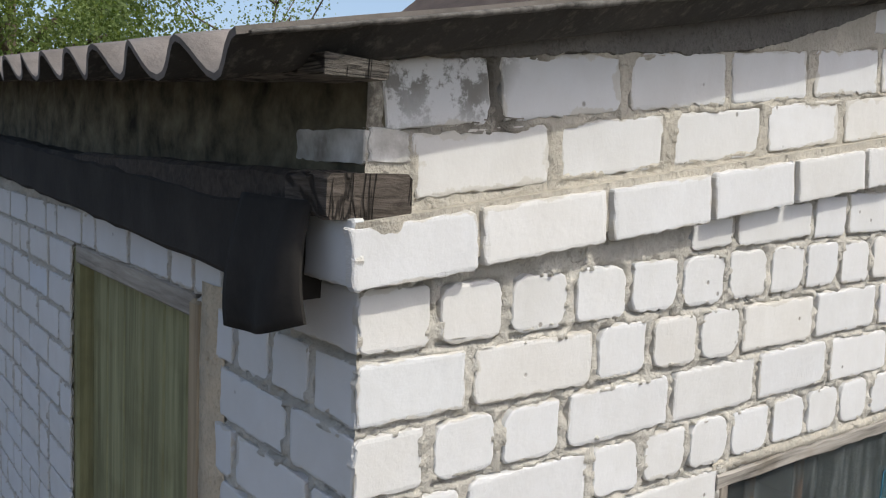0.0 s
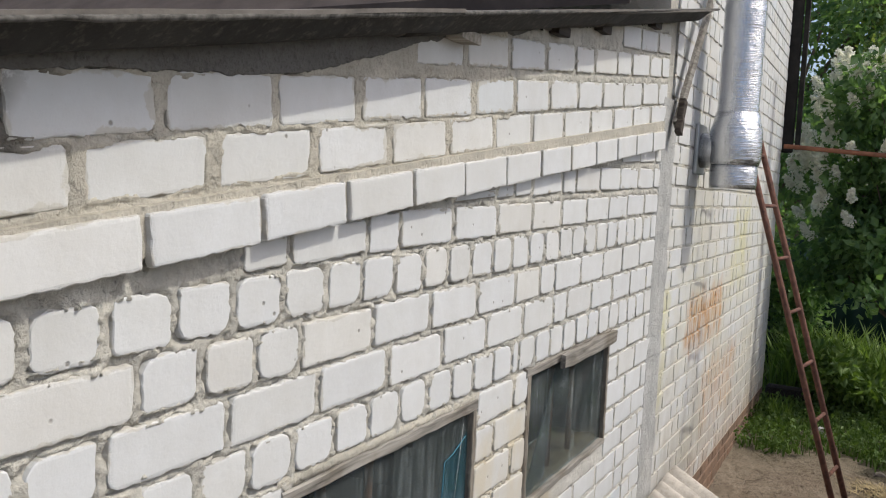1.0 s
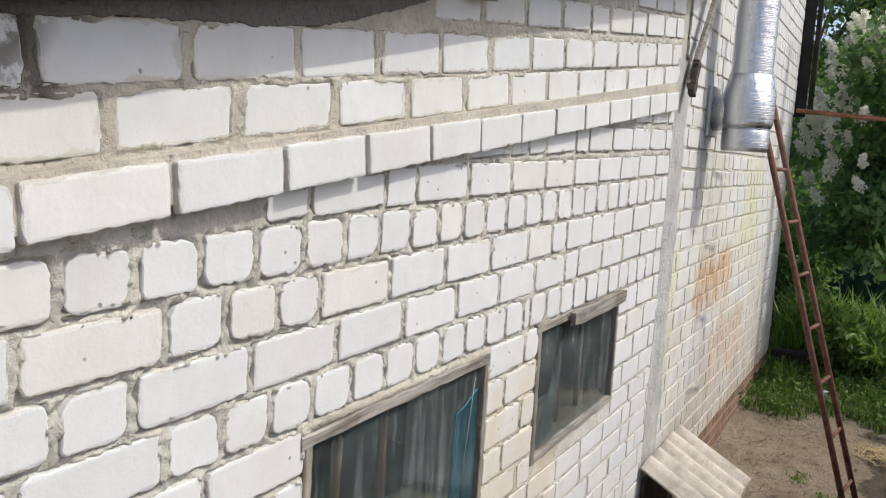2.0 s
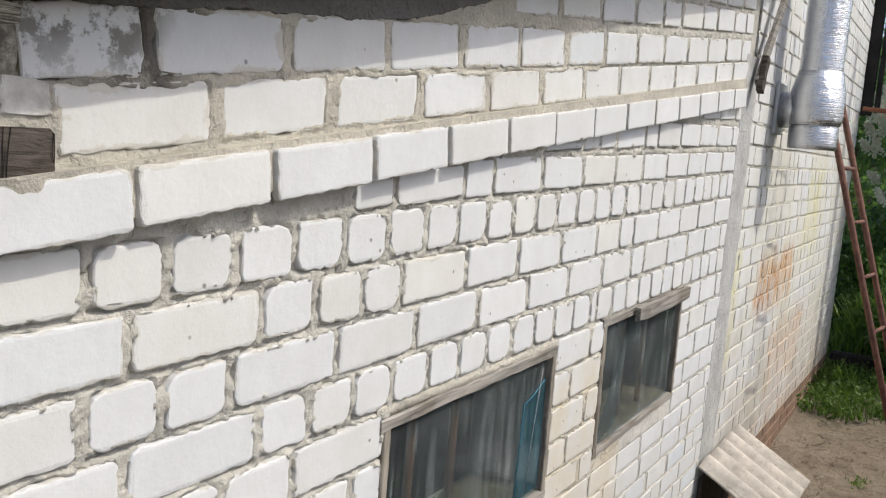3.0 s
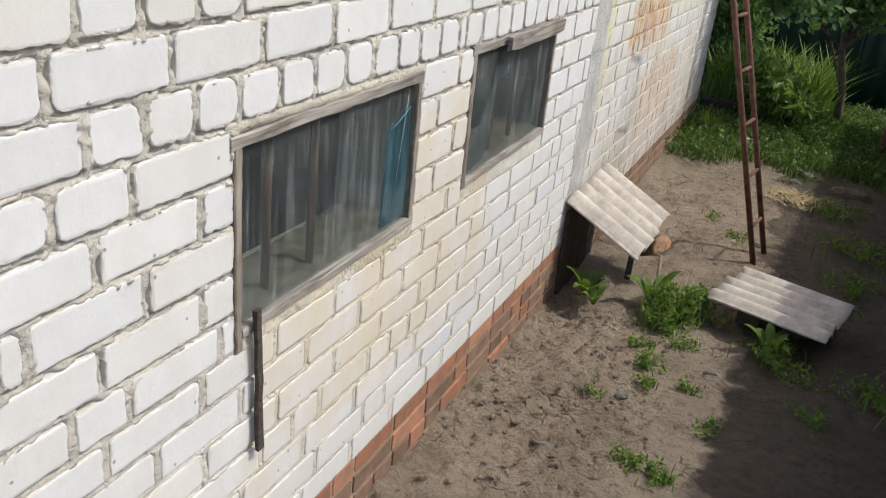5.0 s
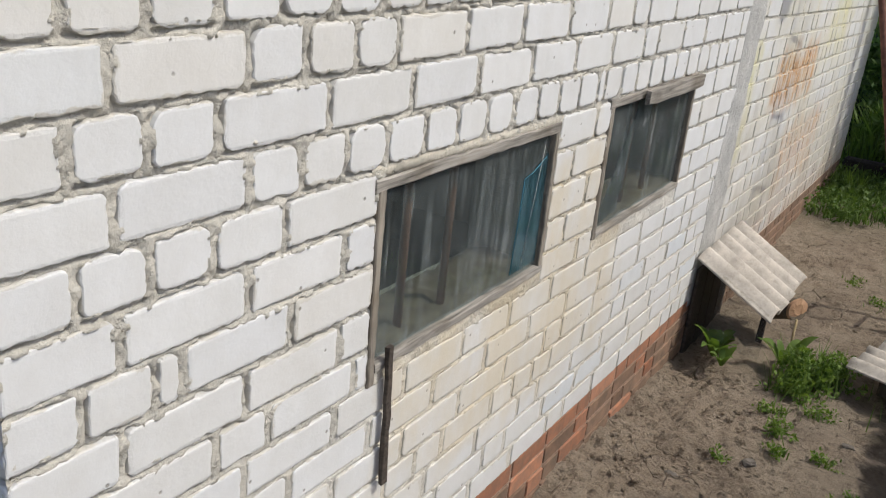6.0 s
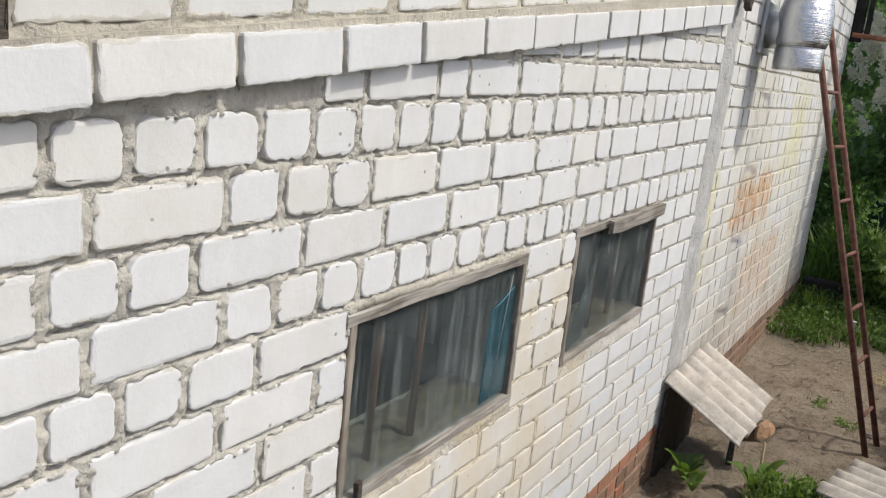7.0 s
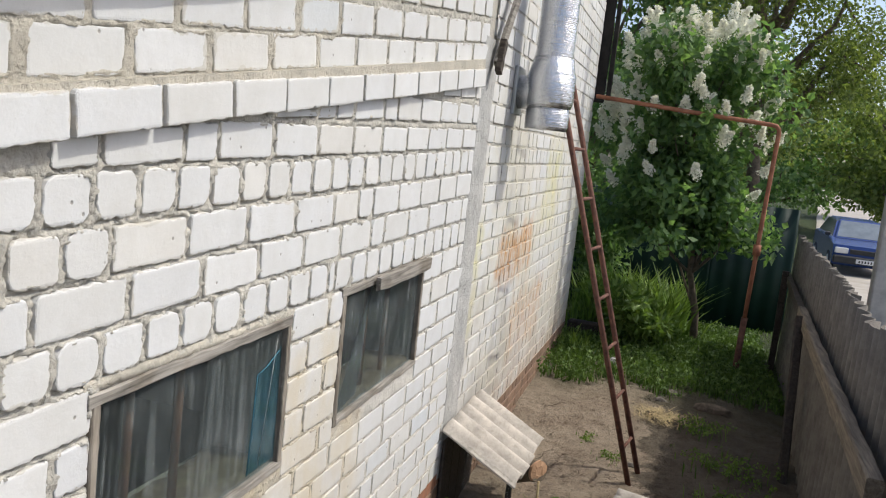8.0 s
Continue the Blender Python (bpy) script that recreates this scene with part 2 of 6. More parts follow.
def make_soil():
    m, nt, b = material("soil", 0.97)
    p = place(nt)
    sep = nt.nodes.new("ShaderNodeSeparateXYZ")
    nt.links.new(p, sep.inputs[0])
    c = ramp(nt, noise_tex(nt, p, 3.0, 8.0, 0.68), [(0.25, (0.20, 0.155, 0.115)), (0.5, (0.33, 0.262, 0.195)), (0.75, (0.44, 0.36, 0.275))])
    c = mix(nt, calc(nt, "MULTIPLY", grey(nt, noise_tex(nt, p, 26.0, 7.0, 0.78), 0.50, 0.64), 0.85), c, (0.12, 0.09, 0.066))
    c = mix(nt, calc(nt, "MULTIPLY", grey(nt, noise_tex(nt, p, 75.0, 4.0, 0.7), 0.60, 0.72), 0.6), c, (0.42, 0.36, 0.29))
    dry = calc(nt, "MULTIPLY", grey(nt, noise_tex(nt, p, 1.6, 3.0), 0.45, 0.62), 0.5)
    c = mix(nt, dry, c, (0.40, 0.33, 0.25))
    # Unseen ground in front is paled to bounce light onto the front wall.
    path = calc(nt, "MULTIPLY", grey(nt, calc(nt, "MULTIPLY", sep.outputs[1], -1.0), -0.3, 0.4), 0.85)
    c = mix(nt, path, c, (0.50, 0.455, 0.385))
    vor = nt.nodes.new("ShaderNodeTexVoronoi")
    vor.feature = "DISTANCE_TO_EDGE"
    vor.inputs["Scale"].default_value = 6.5
    bend = nt.nodes.new("ShaderNodeVectorMath")
    bend.operation = "ADD"
    nz = node(nt, "ShaderNodeTexNoise", Scale=7.0, Detail=4.0)
    nt.links.new(p, nz.inputs["Vector"])
    sc = nt.nodes.new("ShaderNodeVectorMath")
    sc.operation = "SCALE"
    sc.inputs["Scale"].default_value = 0.16
    nt.links.new(nz.outputs["Color"], sc.inputs[0])
    nt.links.new(p, bend.inputs[0])
    nt.links.new(sc.outputs[0], bend.inputs[1])
    nt.links.new(bend.outputs[0], vor.inputs["Vector"])
    crack = calc(nt, "MULTIPLY", calc(nt, "SUBTRACT", 1.0, grey(nt, vor.outputs["Distance"], 0.004, 0.035)), grey(nt, noise_tex(nt, p, 2.4, 3.0), 0.52, 0.66))
    c = mix(nt, calc(nt, "MULTIPLY", crack, 0.3), c, (0.045, 0.034, 0.025))
    near = calc(nt, "ADD", sep.outputs[0], calc(nt, "MULTIPLY_ADD", noise_tex(nt, p, 2.6, 6.0, 0.65), 0.9, -0.45))
    dug = calc(nt, "MULTIPLY", calc(nt, "SUBTRACT", 1.0, grey(nt, near, 0.42, 0.74)), grey(nt, calc(nt, "MULTIPLY", sep.outputs[1], -0.2), -0.76, -0.66))
    c = mix(nt, calc(nt, "MULTIPLY", dug, 0.86), c, ramp(nt, noise_tex(nt, p, 16.0, 7.0, 0.72), [(0.36, (0.026, 0.019, 0.014)), (0.52, (0.072, 0.053, 0.040)), (0.68, (0.155, 0.117, 0.088))]))
    # weedy bed past the trodden strip: dark soil, fence shade put into its colour
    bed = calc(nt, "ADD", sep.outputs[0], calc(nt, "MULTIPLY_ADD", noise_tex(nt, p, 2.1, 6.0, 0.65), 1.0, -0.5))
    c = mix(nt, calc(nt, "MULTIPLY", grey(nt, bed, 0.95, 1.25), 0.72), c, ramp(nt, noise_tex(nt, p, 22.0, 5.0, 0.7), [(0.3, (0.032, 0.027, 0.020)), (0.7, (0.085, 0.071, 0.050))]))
    turf = calc(nt, "ADD", sep.outputs[1], calc(nt, "MULTIPLY_ADD", noise_tex(nt, p, 2.2, 4.0), 1.6, -0.8))
    c = mix(nt, grey(nt, calc(nt, "MULTIPLY_ADD", turf, 0.5, -2.95), 0.0, 1.0), c, ramp(nt, noise_tex(nt, p, 14.0, 5.0), [(0.3, (0.025, 0.035, 0.012)), (0.7, (0.06, 0.08, 0.025))]))
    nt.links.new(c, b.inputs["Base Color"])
    h = calc(nt, "ADD", noise_tex(nt, p, 22.0, 8.0, 0.75), calc(nt, "MULTIPLY", noise_tex(nt, p, 90.0, 4.0, 0.7), 0.5))
    bump(nt, b, calc(nt, "SUBTRACT", h, calc(nt, "MULTIPLY", crack, 0.8)), 1.0, 0.045)
    return m


def make_foil():
    m, nt, b = material("foil", 0.24, 0.95)
    p = place(nt)
    wave = coords(nt, "Object", (3, 3, 260))
    c = ramp(nt, noise_tex(nt, place(nt, (6, 6, 1)), 2.0, 4.0), [(0.3, (0.55, 0.56, 0.58)), (0.7, (0.86, 0.87, 0.88))])
    nt.links.new(c, b.inputs["Base Color"])
    h = calc(nt, "ADD", noise_tex(nt, wave, 1.0, 3.0, 0.5), calc(nt, "MULTIPLY", noise_tex(nt, p, 26.0, 4.0, 0.6), 1.3))
    bump(nt, b, h, 0.55, 0.008)
    return m


def make_dusty_glass(name, dust=(0.185, 0.205, 0.205), pale=(0.56, 0.59, 0.58), amount=0.13, streaky=0.62, tint=(0.66, 0.74, 0.76)):
    m, nt, b = material(name, 0.9)
    p = place(nt, (1, 30, 1.1))
    streak = calc(nt, "MULTIPLY", grey(nt, noise_tex(nt, p, 2.0, 7.0, 0.72), 0.47, 0.76), grey(nt, noise_tex(nt, place(nt, (1, 3, 2)), 2.6, 4.0, 0.6), 0.3, 0.65))
    film = grey(nt, noise_tex(nt, place(nt, (1, 1.4, 0.8)), 6.0, 5.0, 0.6), 0.25, 0.8)
    fac = calc(nt, "MULTIPLY_ADD", streak, streaky, calc(nt, "MULTIPLY_ADD", film, amount, 0.045))
    nt.links.new(mix(nt, streak, dust, pale), b.inputs["Base Color"])
    clear = nt.nodes.new("ShaderNodeBsdfTransparent")
    clear.inputs[0].default_value = (*tint, 1)
    gloss = nt.nodes.new("ShaderNodeBsdfGlossy")
    gloss.inputs["Roughness"].default_value = 0.08
    fr = node(nt, "ShaderNodeLayerWeight", Blend=0.25)
    m1 = nt.nodes.new("ShaderNodeMixShader")
    nt.links.new(calc(nt, "MULTIPLY_ADD", fr.outputs["Facing"], 0.3, 0.03), m1.inputs[0])
    nt.links.new(clear.outputs[0], m1.inputs[1])
    nt.links.new(gloss.outputs[0], m1.inputs[2])
    m2 = nt.nodes.new("ShaderNodeMixShader")
    nt.links.new(fac, m2.inputs[0])
    nt.links.new(m1.outputs[0], m2.inputs[1])
    nt.links.new(b.outputs[0], m2.inputs[2])
    nt.links.new(m2.outputs[0], nt.nodes["Material Output"].inputs[0])
    return m


def make_film():
    """Dirty clear polythene."""
    m, nt, b = material("plastic_film", 0.12)
    b.inputs["Base Color"].default_value = (0.5, 0.52, 0.52, 1)
    b.inputs["Specular IOR Level"].default_value = 0.6
    clear = nt.nodes.new("ShaderNodeBsdfTransparent")
    clear.inputs[0].default_value = (0.86, 0.87, 0.86, 1)
    mx = nt.nodes.new("ShaderNodeMixShader")
    nt.links.new(calc(nt, "MULTIPLY_ADD", grey(nt, noise_tex(nt, place(nt), 30.0, 5.0, 0.7), 0.55, 0.75), 0.22, 0.035), mx.inputs[0])
    nt.links.new(clear.outputs[0], mx.inputs[1])
    nt.links.new(b.outputs[0], mx.inputs[2])
    nt.links.new(mx.outputs[0], nt.nodes["Material Output"].inputs[0])
    bump(nt, b, noise_tex(nt, place(nt), 60.0, 4.0, 0.6), 0.6, 0.004)
    return m


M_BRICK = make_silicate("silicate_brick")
M_BRICK_OLD = make_silicate("silicate_brick_smeared", old=0.05)
M_BRICK_LOW = make_silicate("silicate_brick_washed", old=0.02)
M_BRICK_REST = make_silicate("silicate_brick_far", islands=True)
M_MORTAR = make_mortar("mortar", MORTAR, 0.8, True)
M_MORTAR_PALE = make_mortar("mortar_limewashed", (0.575, 0.55, 0.495), 0.75, True)
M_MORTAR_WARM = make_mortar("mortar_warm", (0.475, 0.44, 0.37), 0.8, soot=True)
M_BRICK_SOOT = make_plain("sooty_brick", (0.22, 0.20, 0.17), (0.74, 0.73, 0.70), 12.0, 0.95, b_str=0.8)
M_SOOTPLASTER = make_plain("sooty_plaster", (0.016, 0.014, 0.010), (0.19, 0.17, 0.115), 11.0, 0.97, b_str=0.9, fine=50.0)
M_JAMB = make_mortar("ochre_plaster", (0.60, 0.50, 0.36), 0.7)
M_PLINTH = make_mortar("plinth_mortar", (0.33, 0.235, 0.175), 0.6)
M_CEMENT = make_mortar("cement", (0.445, 0.44, 0.42), 0.6)
M_RED = make_plain("red_brick", (0.25, 0.16, 0.115), (0.50, 0.225, 0.13), 16.0, 0.95, use_random=0.8, b_str=0.8)
M_RED_MUD = make_plain("muddy_brick", (0.15, 0.112, 0.083), (0.31, 0.195, 0.135), 11.0, 0.97, use_random=0.6, b_str=0.9)
M_GREYWOOD = make_wood("weathered_wood", (0.06, 0.052, 0.043), (0.43, 0.40, 0.355), 1, tint=(0.62, 0.56, 0.48))
M_GREYWOOD_Z = make_wood("weathered_wood_upright", (0.08, 0.066, 0.052), (0.36, 0.32, 0.265), 2, tint=(0.62, 0.56, 0.48))
M_DARKWOOD = make_wood("dark_wood", (0.025, 0.02, 0.016), (0.10, 0.08, 0.065), 0)
M_PLATE = make_endgrain("cracked_timber", (0.035, 0.028, 0.022), (0.125, 0.105, 0.088))
M_BATTEN = make_endgrain("checked_batten", (0.012, 0.010, 0.008), (0.16, 0.145, 0.125), 230.0)
M_GREYWOOD_X = make_wood("weathered_wood_across", (0.16, 0.14, 0.115), (0.46, 0.42, 0.36), 0)
M_RAIL = make_wood("brown_rail_wood", (0.07, 0.055, 0.04), (0.30, 0.25, 0.19), 1)
M_SOOTWOOD = make_wood("sooty_wood", (0.012, 0.01, 0.008), (0.075, 0.06, 0.05), 1)
M_BLACK = make_plain("black_tar", (0.010, 0.009, 0.008), (0.036, 0.032, 0.028), 6.0, 0.9)
M_DOOR = make_wood("green_door_paint", (0.13, 0.13, 0.065), (0.36, 0.35, 0.19), 2, fine=26.0)
M_DOORFRAME = make_wood("ochre_wood", (0.17, 0.125, 0.075), (0.44, 0.35, 0.23), 2, fine=30.0)
M_SLATE = make_slate("slate")
M_SLATE_ROOF = make_slate("slate_roof", (0.25, 0.22, 0.195))
M_SLATE_SHADE_SOOT = make_slate("slate_shade_soot", (0.036, 0.034, 0.031))
M_SLATE_EDGE = make_slate("slate_lichen", (0.15, 0.135, 0.12))
M_RIM = make_plain("lichen_rim", (0.022, 0.020, 0.018), (0.17, 0.16, 0.145), 60.0, 0.95, b_str=0.9)
M_SLATE_FENCE = make_slate("slate_fence", (0.15, 0.135, 0.118))
M_RUST = make_plain("rusty_iron", (0.07, 0.034, 0.027), (0.19, 0.09, 0.062), 25.0, 0.85)
M_PIPE_RED = make_plain("red_lead_paint", (0.20, 0.08, 0.045), (0.36, 0.15, 0.085), 14.0, 0.7)
M_FOIL = make_foil()
M_GLASS = make_dusty_glass("dusty_glass")
M_SHARD = make_dusty_glass("blue_glass", (0.06, 0.155, 0.195), (0.34, 0.45, 0.48), 0.14, 0.45, (0.50, 0.70, 0.76))
M_SHARD_EDGE = make_plain("blue_glass_edge", (0.03, 0.13, 0.19), (0.06, 0.22, 0.30), 30.0, 0.5)
M_SOIL = make_soil()
M_SILL = make_plain("dusty_sill", (0.13, 0.092, 0.062), (0.36, 0.265, 0.18), 22.0, 0.95, 0.0, 0.9)
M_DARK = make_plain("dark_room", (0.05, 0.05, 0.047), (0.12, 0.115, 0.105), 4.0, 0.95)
M_LOG = make_plain("cut_wood", (0.40, 0.23, 0.13), (0.60, 0.38, 0.24), 20.0, 0.9)
M_BARK = make_plain("bark", (0.07, 0.055, 0.04), (0.19, 0.15, 0.11), 18.0, 0.95)
M_LILAC = make_leaf("lilac_leaf", (0.06, 0.12, 0.055), (0.19, 0.285, 0.125), 0.52, (1.3, 1.45, 0.65))
M_TREE = make_leaf("tree_leaf", (0.075, 0.115, 0.035), (0.22, 0.27, 0.10), 0.55, (1.4, 1.45, 0.65))
M_SPRING = make_leaf("spring_leaf", (0.09, 0.14, 0.04), (0.23, 0.29, 0.115), 0.45, (1.4, 1.4, 0.6))
M_BUSH = make_leaf("bush_leaf", (0.075, 0.135, 0.028), (0.21, 0.30, 0.075), 0.4, (1.3, 1.4, 0.6))
M_PEONY = make_leaf("peony_leaf", (0.075, 0.135, 0.032), (0.21, 0.30, 0.085), 0.45, (1.3, 1.4, 0.6))
M_COVER = make_leaf("ground_leaf", (0.05, 0.095, 0.022), (0.14, 0.215, 0.055), 0.35, (1.1, 1.2, 0.6))
M_GRASS = make_leaf("grass_blade", (0.06, 0.11, 0.025), (0.16, 0.235, 0.06), 0.3, (1.2, 1.3, 0.6))
M_FLOWER = make_leaf("white_blossom", (0.84, 0.83, 0.75), (0.93, 0.92, 0.85), 0.5, (1.0, 1.0, 0.93))
M_STRAW = make_plain("straw", (0.30, 0.22, 0.11), (0.52, 0.42, 0.24), 30.0)
M_STONE = make_plain("stone", (0.06, 0.05, 0.042), (0.16, 0.14, 0.12), 15.0)
M_GREENFENCE = make_plain("green_sheet", (0.004, 0.017, 0.013), (0.008, 0.032, 0.022), 3.0, 0.5)
M_ROAD = make_plain("road_dust", (0.30, 0.27, 0.23), (0.44, 0.40, 0.35), 1.5, 0.95)
M_CONCRETE = make_plain("concrete", (0.30, 0.30, 0.29), (0.46, 0.45, 0.43), 9.0, 0.95)
M_CAR = make_plain("blue_car_paint", (0.03, 0.06, 0.19), (0.035, 0.07, 0.22), 2.0, 0.25, 0.3, 0.02)
M_CARGLASS = make_plain("car_glass", (0.12, 0.15, 0.18), (0.20, 0.24, 0.28), 3.0, 0.08, 0.2, 0.0)
M_DARKGLASS = make_plain("dark_car_glass", (0.02, 0.025, 0.03), (0.04, 0.045, 0.05), 3.0, 0.1, 0.0, 0.0)
M_RUBBER = make_plain("rubber", (0.02, 0.02, 0.02), (0.04, 0.04, 0.04), 8.0, 0.9)
M_TRIM = make_plain("black_trim", (0.03, 0.03, 0.032), (0.05, 0.05, 0.05), 8.0, 0.5)
M_WHITE = make_plain("white_plastic", (0.7, 0.7, 0.7), (0.8, 0.8, 0.8), 8.0, 0.4)
M_LAMP = make_plain("headlamp_glass", (0.6, 0.62, 0.64), (0.8, 0.82, 0.84), 8.0, 0.1, 0.4, 0.0)


# ---- mesh helpers ----
def link(name, bm, mat, parent=None, label="", smooth=False):
    me = bpy.data.meshes.new(name)
    if smooth:
        for f in bm.faces:
            f.smooth = True
    bm.to_mesh(me)
    bm.free()
    me.materials.append(mat)
    ob = new(name, me)
    if parent:
        ob.parent = parent
    if label:
        ob["label"] = label
    return ob


def part(name, bm, mat, parent, label="", smooth=False):
    return link(name, bm, mat, parent, label, smooth)


def thing(name, label, category, at=(0, 0, 0), kind="", group=""):
    ob = new(name)
    ob.location = at
    ob.empty_display_size = 0.1
    return tagged(ob, label, category, group, kind)


def add_box(bm, lo, hi, m=None, bevel=0.0):
    lo, hi = Vector(lo), Vector(hi)
    mid, size = (lo + hi) / 2, hi - lo
    mat = Matrix.Translation(mid) @ Matrix.Diagonal((*size, 1))
    got = bmesh.ops.create_cube(bm, size=1.0, matrix=(m or Matrix()) @ mat)
    if bevel:
        edges = {e for v in got["verts"] for e in v.link_edges}
        bmesh.ops.bevel(bm, geom=list(edges), offset=bevel, segments=1, affect="EDGES")
    return bm


def box(lo, hi, m=None, bevel=0.0):
    return add_box(bmesh.new(), lo, hi, m, bevel)


def rough_board(a, b, width, thick, up=(0, 0, 1), seed=0, wob=0.004, n=8):
    """A sawn board from a to b with slightly uneven edges; width along up, thick across."""
    rnd = random.Random(seed)
    a, b, up = Vector(a), Vector(b), Vector(up)
    d = (b - a).normalized()
    side = d.cross(up).normalized()
    up = side.cross(d).normalized()
    bm = bmesh.new()
    rings = []
    for i in range(n + 1):
        c = a.lerp(b, i / n)
        ring = []
        for su, ss in ((-1, -1), (1, -1), (1, 1), (-1, 1)):
            ring.append(bm.verts.new(c + up * (su * width / 2 + rnd.uniform(-wob, wob)) + side * (ss * thick / 2 + rnd.uniform(-wob, wob) * 0.4)))
        rings.append(ring)
    for r0, r1 in zip(rings, rings[1:]):
        for i in range(4):
            bm.faces.new((r0[i], r0[(i + 1) % 4], r1[(i + 1) % 4], r1[i]))
    bm.faces.new(rings[0])
    bm.faces.new(rings[-1])
    bmesh.ops.recalc_face_normals(bm, faces=bm.faces)
    long_edges = [e for e in bm.edges if abs((e.verts[0].co - e.verts[1].co).normalized().dot(d)) > 0.8]
    bmesh.ops.bevel(bm, geom=long_edges, offset=min(width, thick) * 0.12, segments=1, affect="EDGES")
    return bm


def tube(points, radii, n=12, bm=None, cap=True):
    """A round bar through points."""
    bm = bm or bmesh.new()
    pts = [Vector(p) for p in points]
    if not hasattr(radii, "__len__"):
        radii = [radii] * len(pts)
    prev_side = None
    rings = []
    for i, p in enumerate(pts):
        d = (pts[min(i + 1, len(pts) - 1)] - pts[max(i - 1, 0)]).normalized()
        if prev_side is None:
            prev_side = d.orthogonal().normalized()
        prev_side = (prev_side - d * prev_side.dot(d)).normalized()
        other = d.cross(prev_side)
        rings.append([bm.verts.new(p + (prev_side * math.cos(a) + other * math.sin(a)) * radii[i]) for a in (2 * math.pi * k / n for k in range(n))])
    for r0, r1 in zip(rings, rings[1:]):
        for k in range(n):
            f = bm.faces.new((r0[k], r0[(k + 1) % n], r1[(k + 1) % n], r1[k]))
            f.smooth = True
    if cap:
        bm.faces.new(rings[0][::-1])
        bm.faces.new(rings[-1])
    return bm


def corrugated(width, length, pitch, height, thick, seed=0, per=10, rows=6, ragged=0.006):
    """A wavy sheet: waves across x, ridges along y, from 0 to width and 0 to length."""
    rnd = random.Random(seed)
    bm = bmesh.new()
    nx = max(4, int(width / pitch * per))
    grid = {}
    for side in (0, 1):
        for i in range(nx + 1):
            x = width * i / nx
            z = height / 2 * math.cos(2 * math.pi * x / pitch)
            tilt = -math.atan(math.pi * height / pitch * math.sin(2 * math.pi * x / pitch))
            off = thick * side
            for j in range(rows + 1):
                y = length * j / rows
                if j in (0, rows):
                    y += noise.noise((x * 9, j * 3.1, seed)) * ragged
                grid[side, i, j] = bm.verts.new((x + math.sin(tilt) * off, y, z - math.cos(tilt) * off + noise.noise((x * 2, y * 3, seed + 5.0)) * 0.003))
    for i in range(nx):
        for j in range(rows):
            a, b_, c, d = (grid[0, i, j], grid[0, i + 1, j], grid[0, i + 1, j + 1], grid[0, i, j + 1])
            bm.faces.new((a, b_, c, d)).smooth = True
            a, b_, c, d = (grid[1, i, j], grid[1, i, j + 1], grid[1, i + 1, j + 1], grid[1, i + 1, j])
            bm.faces.new((a, b_, c, d)).smooth = True
    for i in range(nx):
        for j in (0, rows):
            bm.faces.new((grid[0, i, j], grid[1, i, j], grid[1, i + 1, j], grid[0, i + 1, j]) if j == 0 else (grid[0, i, j], grid[0, i + 1, j], grid[1, i + 1, j], grid[1, i, j]))
    for j in range(rows):
        for i in (0, nx):
            bm.faces.new((grid[0, i, j], grid[0, i, j + 1], grid[1, i, j + 1], grid[1, i, j]) if i == 0 else (grid[0, i, j], grid[1, i, j], grid[1, i, j + 1], grid[0, i, j + 1]))
    bmesh.ops.recalc_face_normals(bm, faces=bm.faces)
    return bm


def frame_of(x_axis, y_axis, at):
    """A pose whose x and y axes lie along the two ways given."""
    x = Vector(x_axis).normalized()
    y = Vector(y_axis)
    y = (y - x * y.dot(x)).normalized()
    z = x.cross(y)
    m = Matrix((x, y, z)).transposed().to_4x4()
    return Matrix.Translation(at) @ m


# ---- bricks ----
LONG, HEAD, THREE, QUARTER, TALL, JOINT = 0.244, 0.114, 0.178, 0.038, 0.087, 0.017
SIZES = {"C": 0.203, "S": LONG, "H": HEAD, "T": THREE, "Q": QUARTER, "M": 0.150}
PROUD = 0.013
RECTS = {"wall_side": [], "wall_house": [], "wall_front": [], "plinth": []}


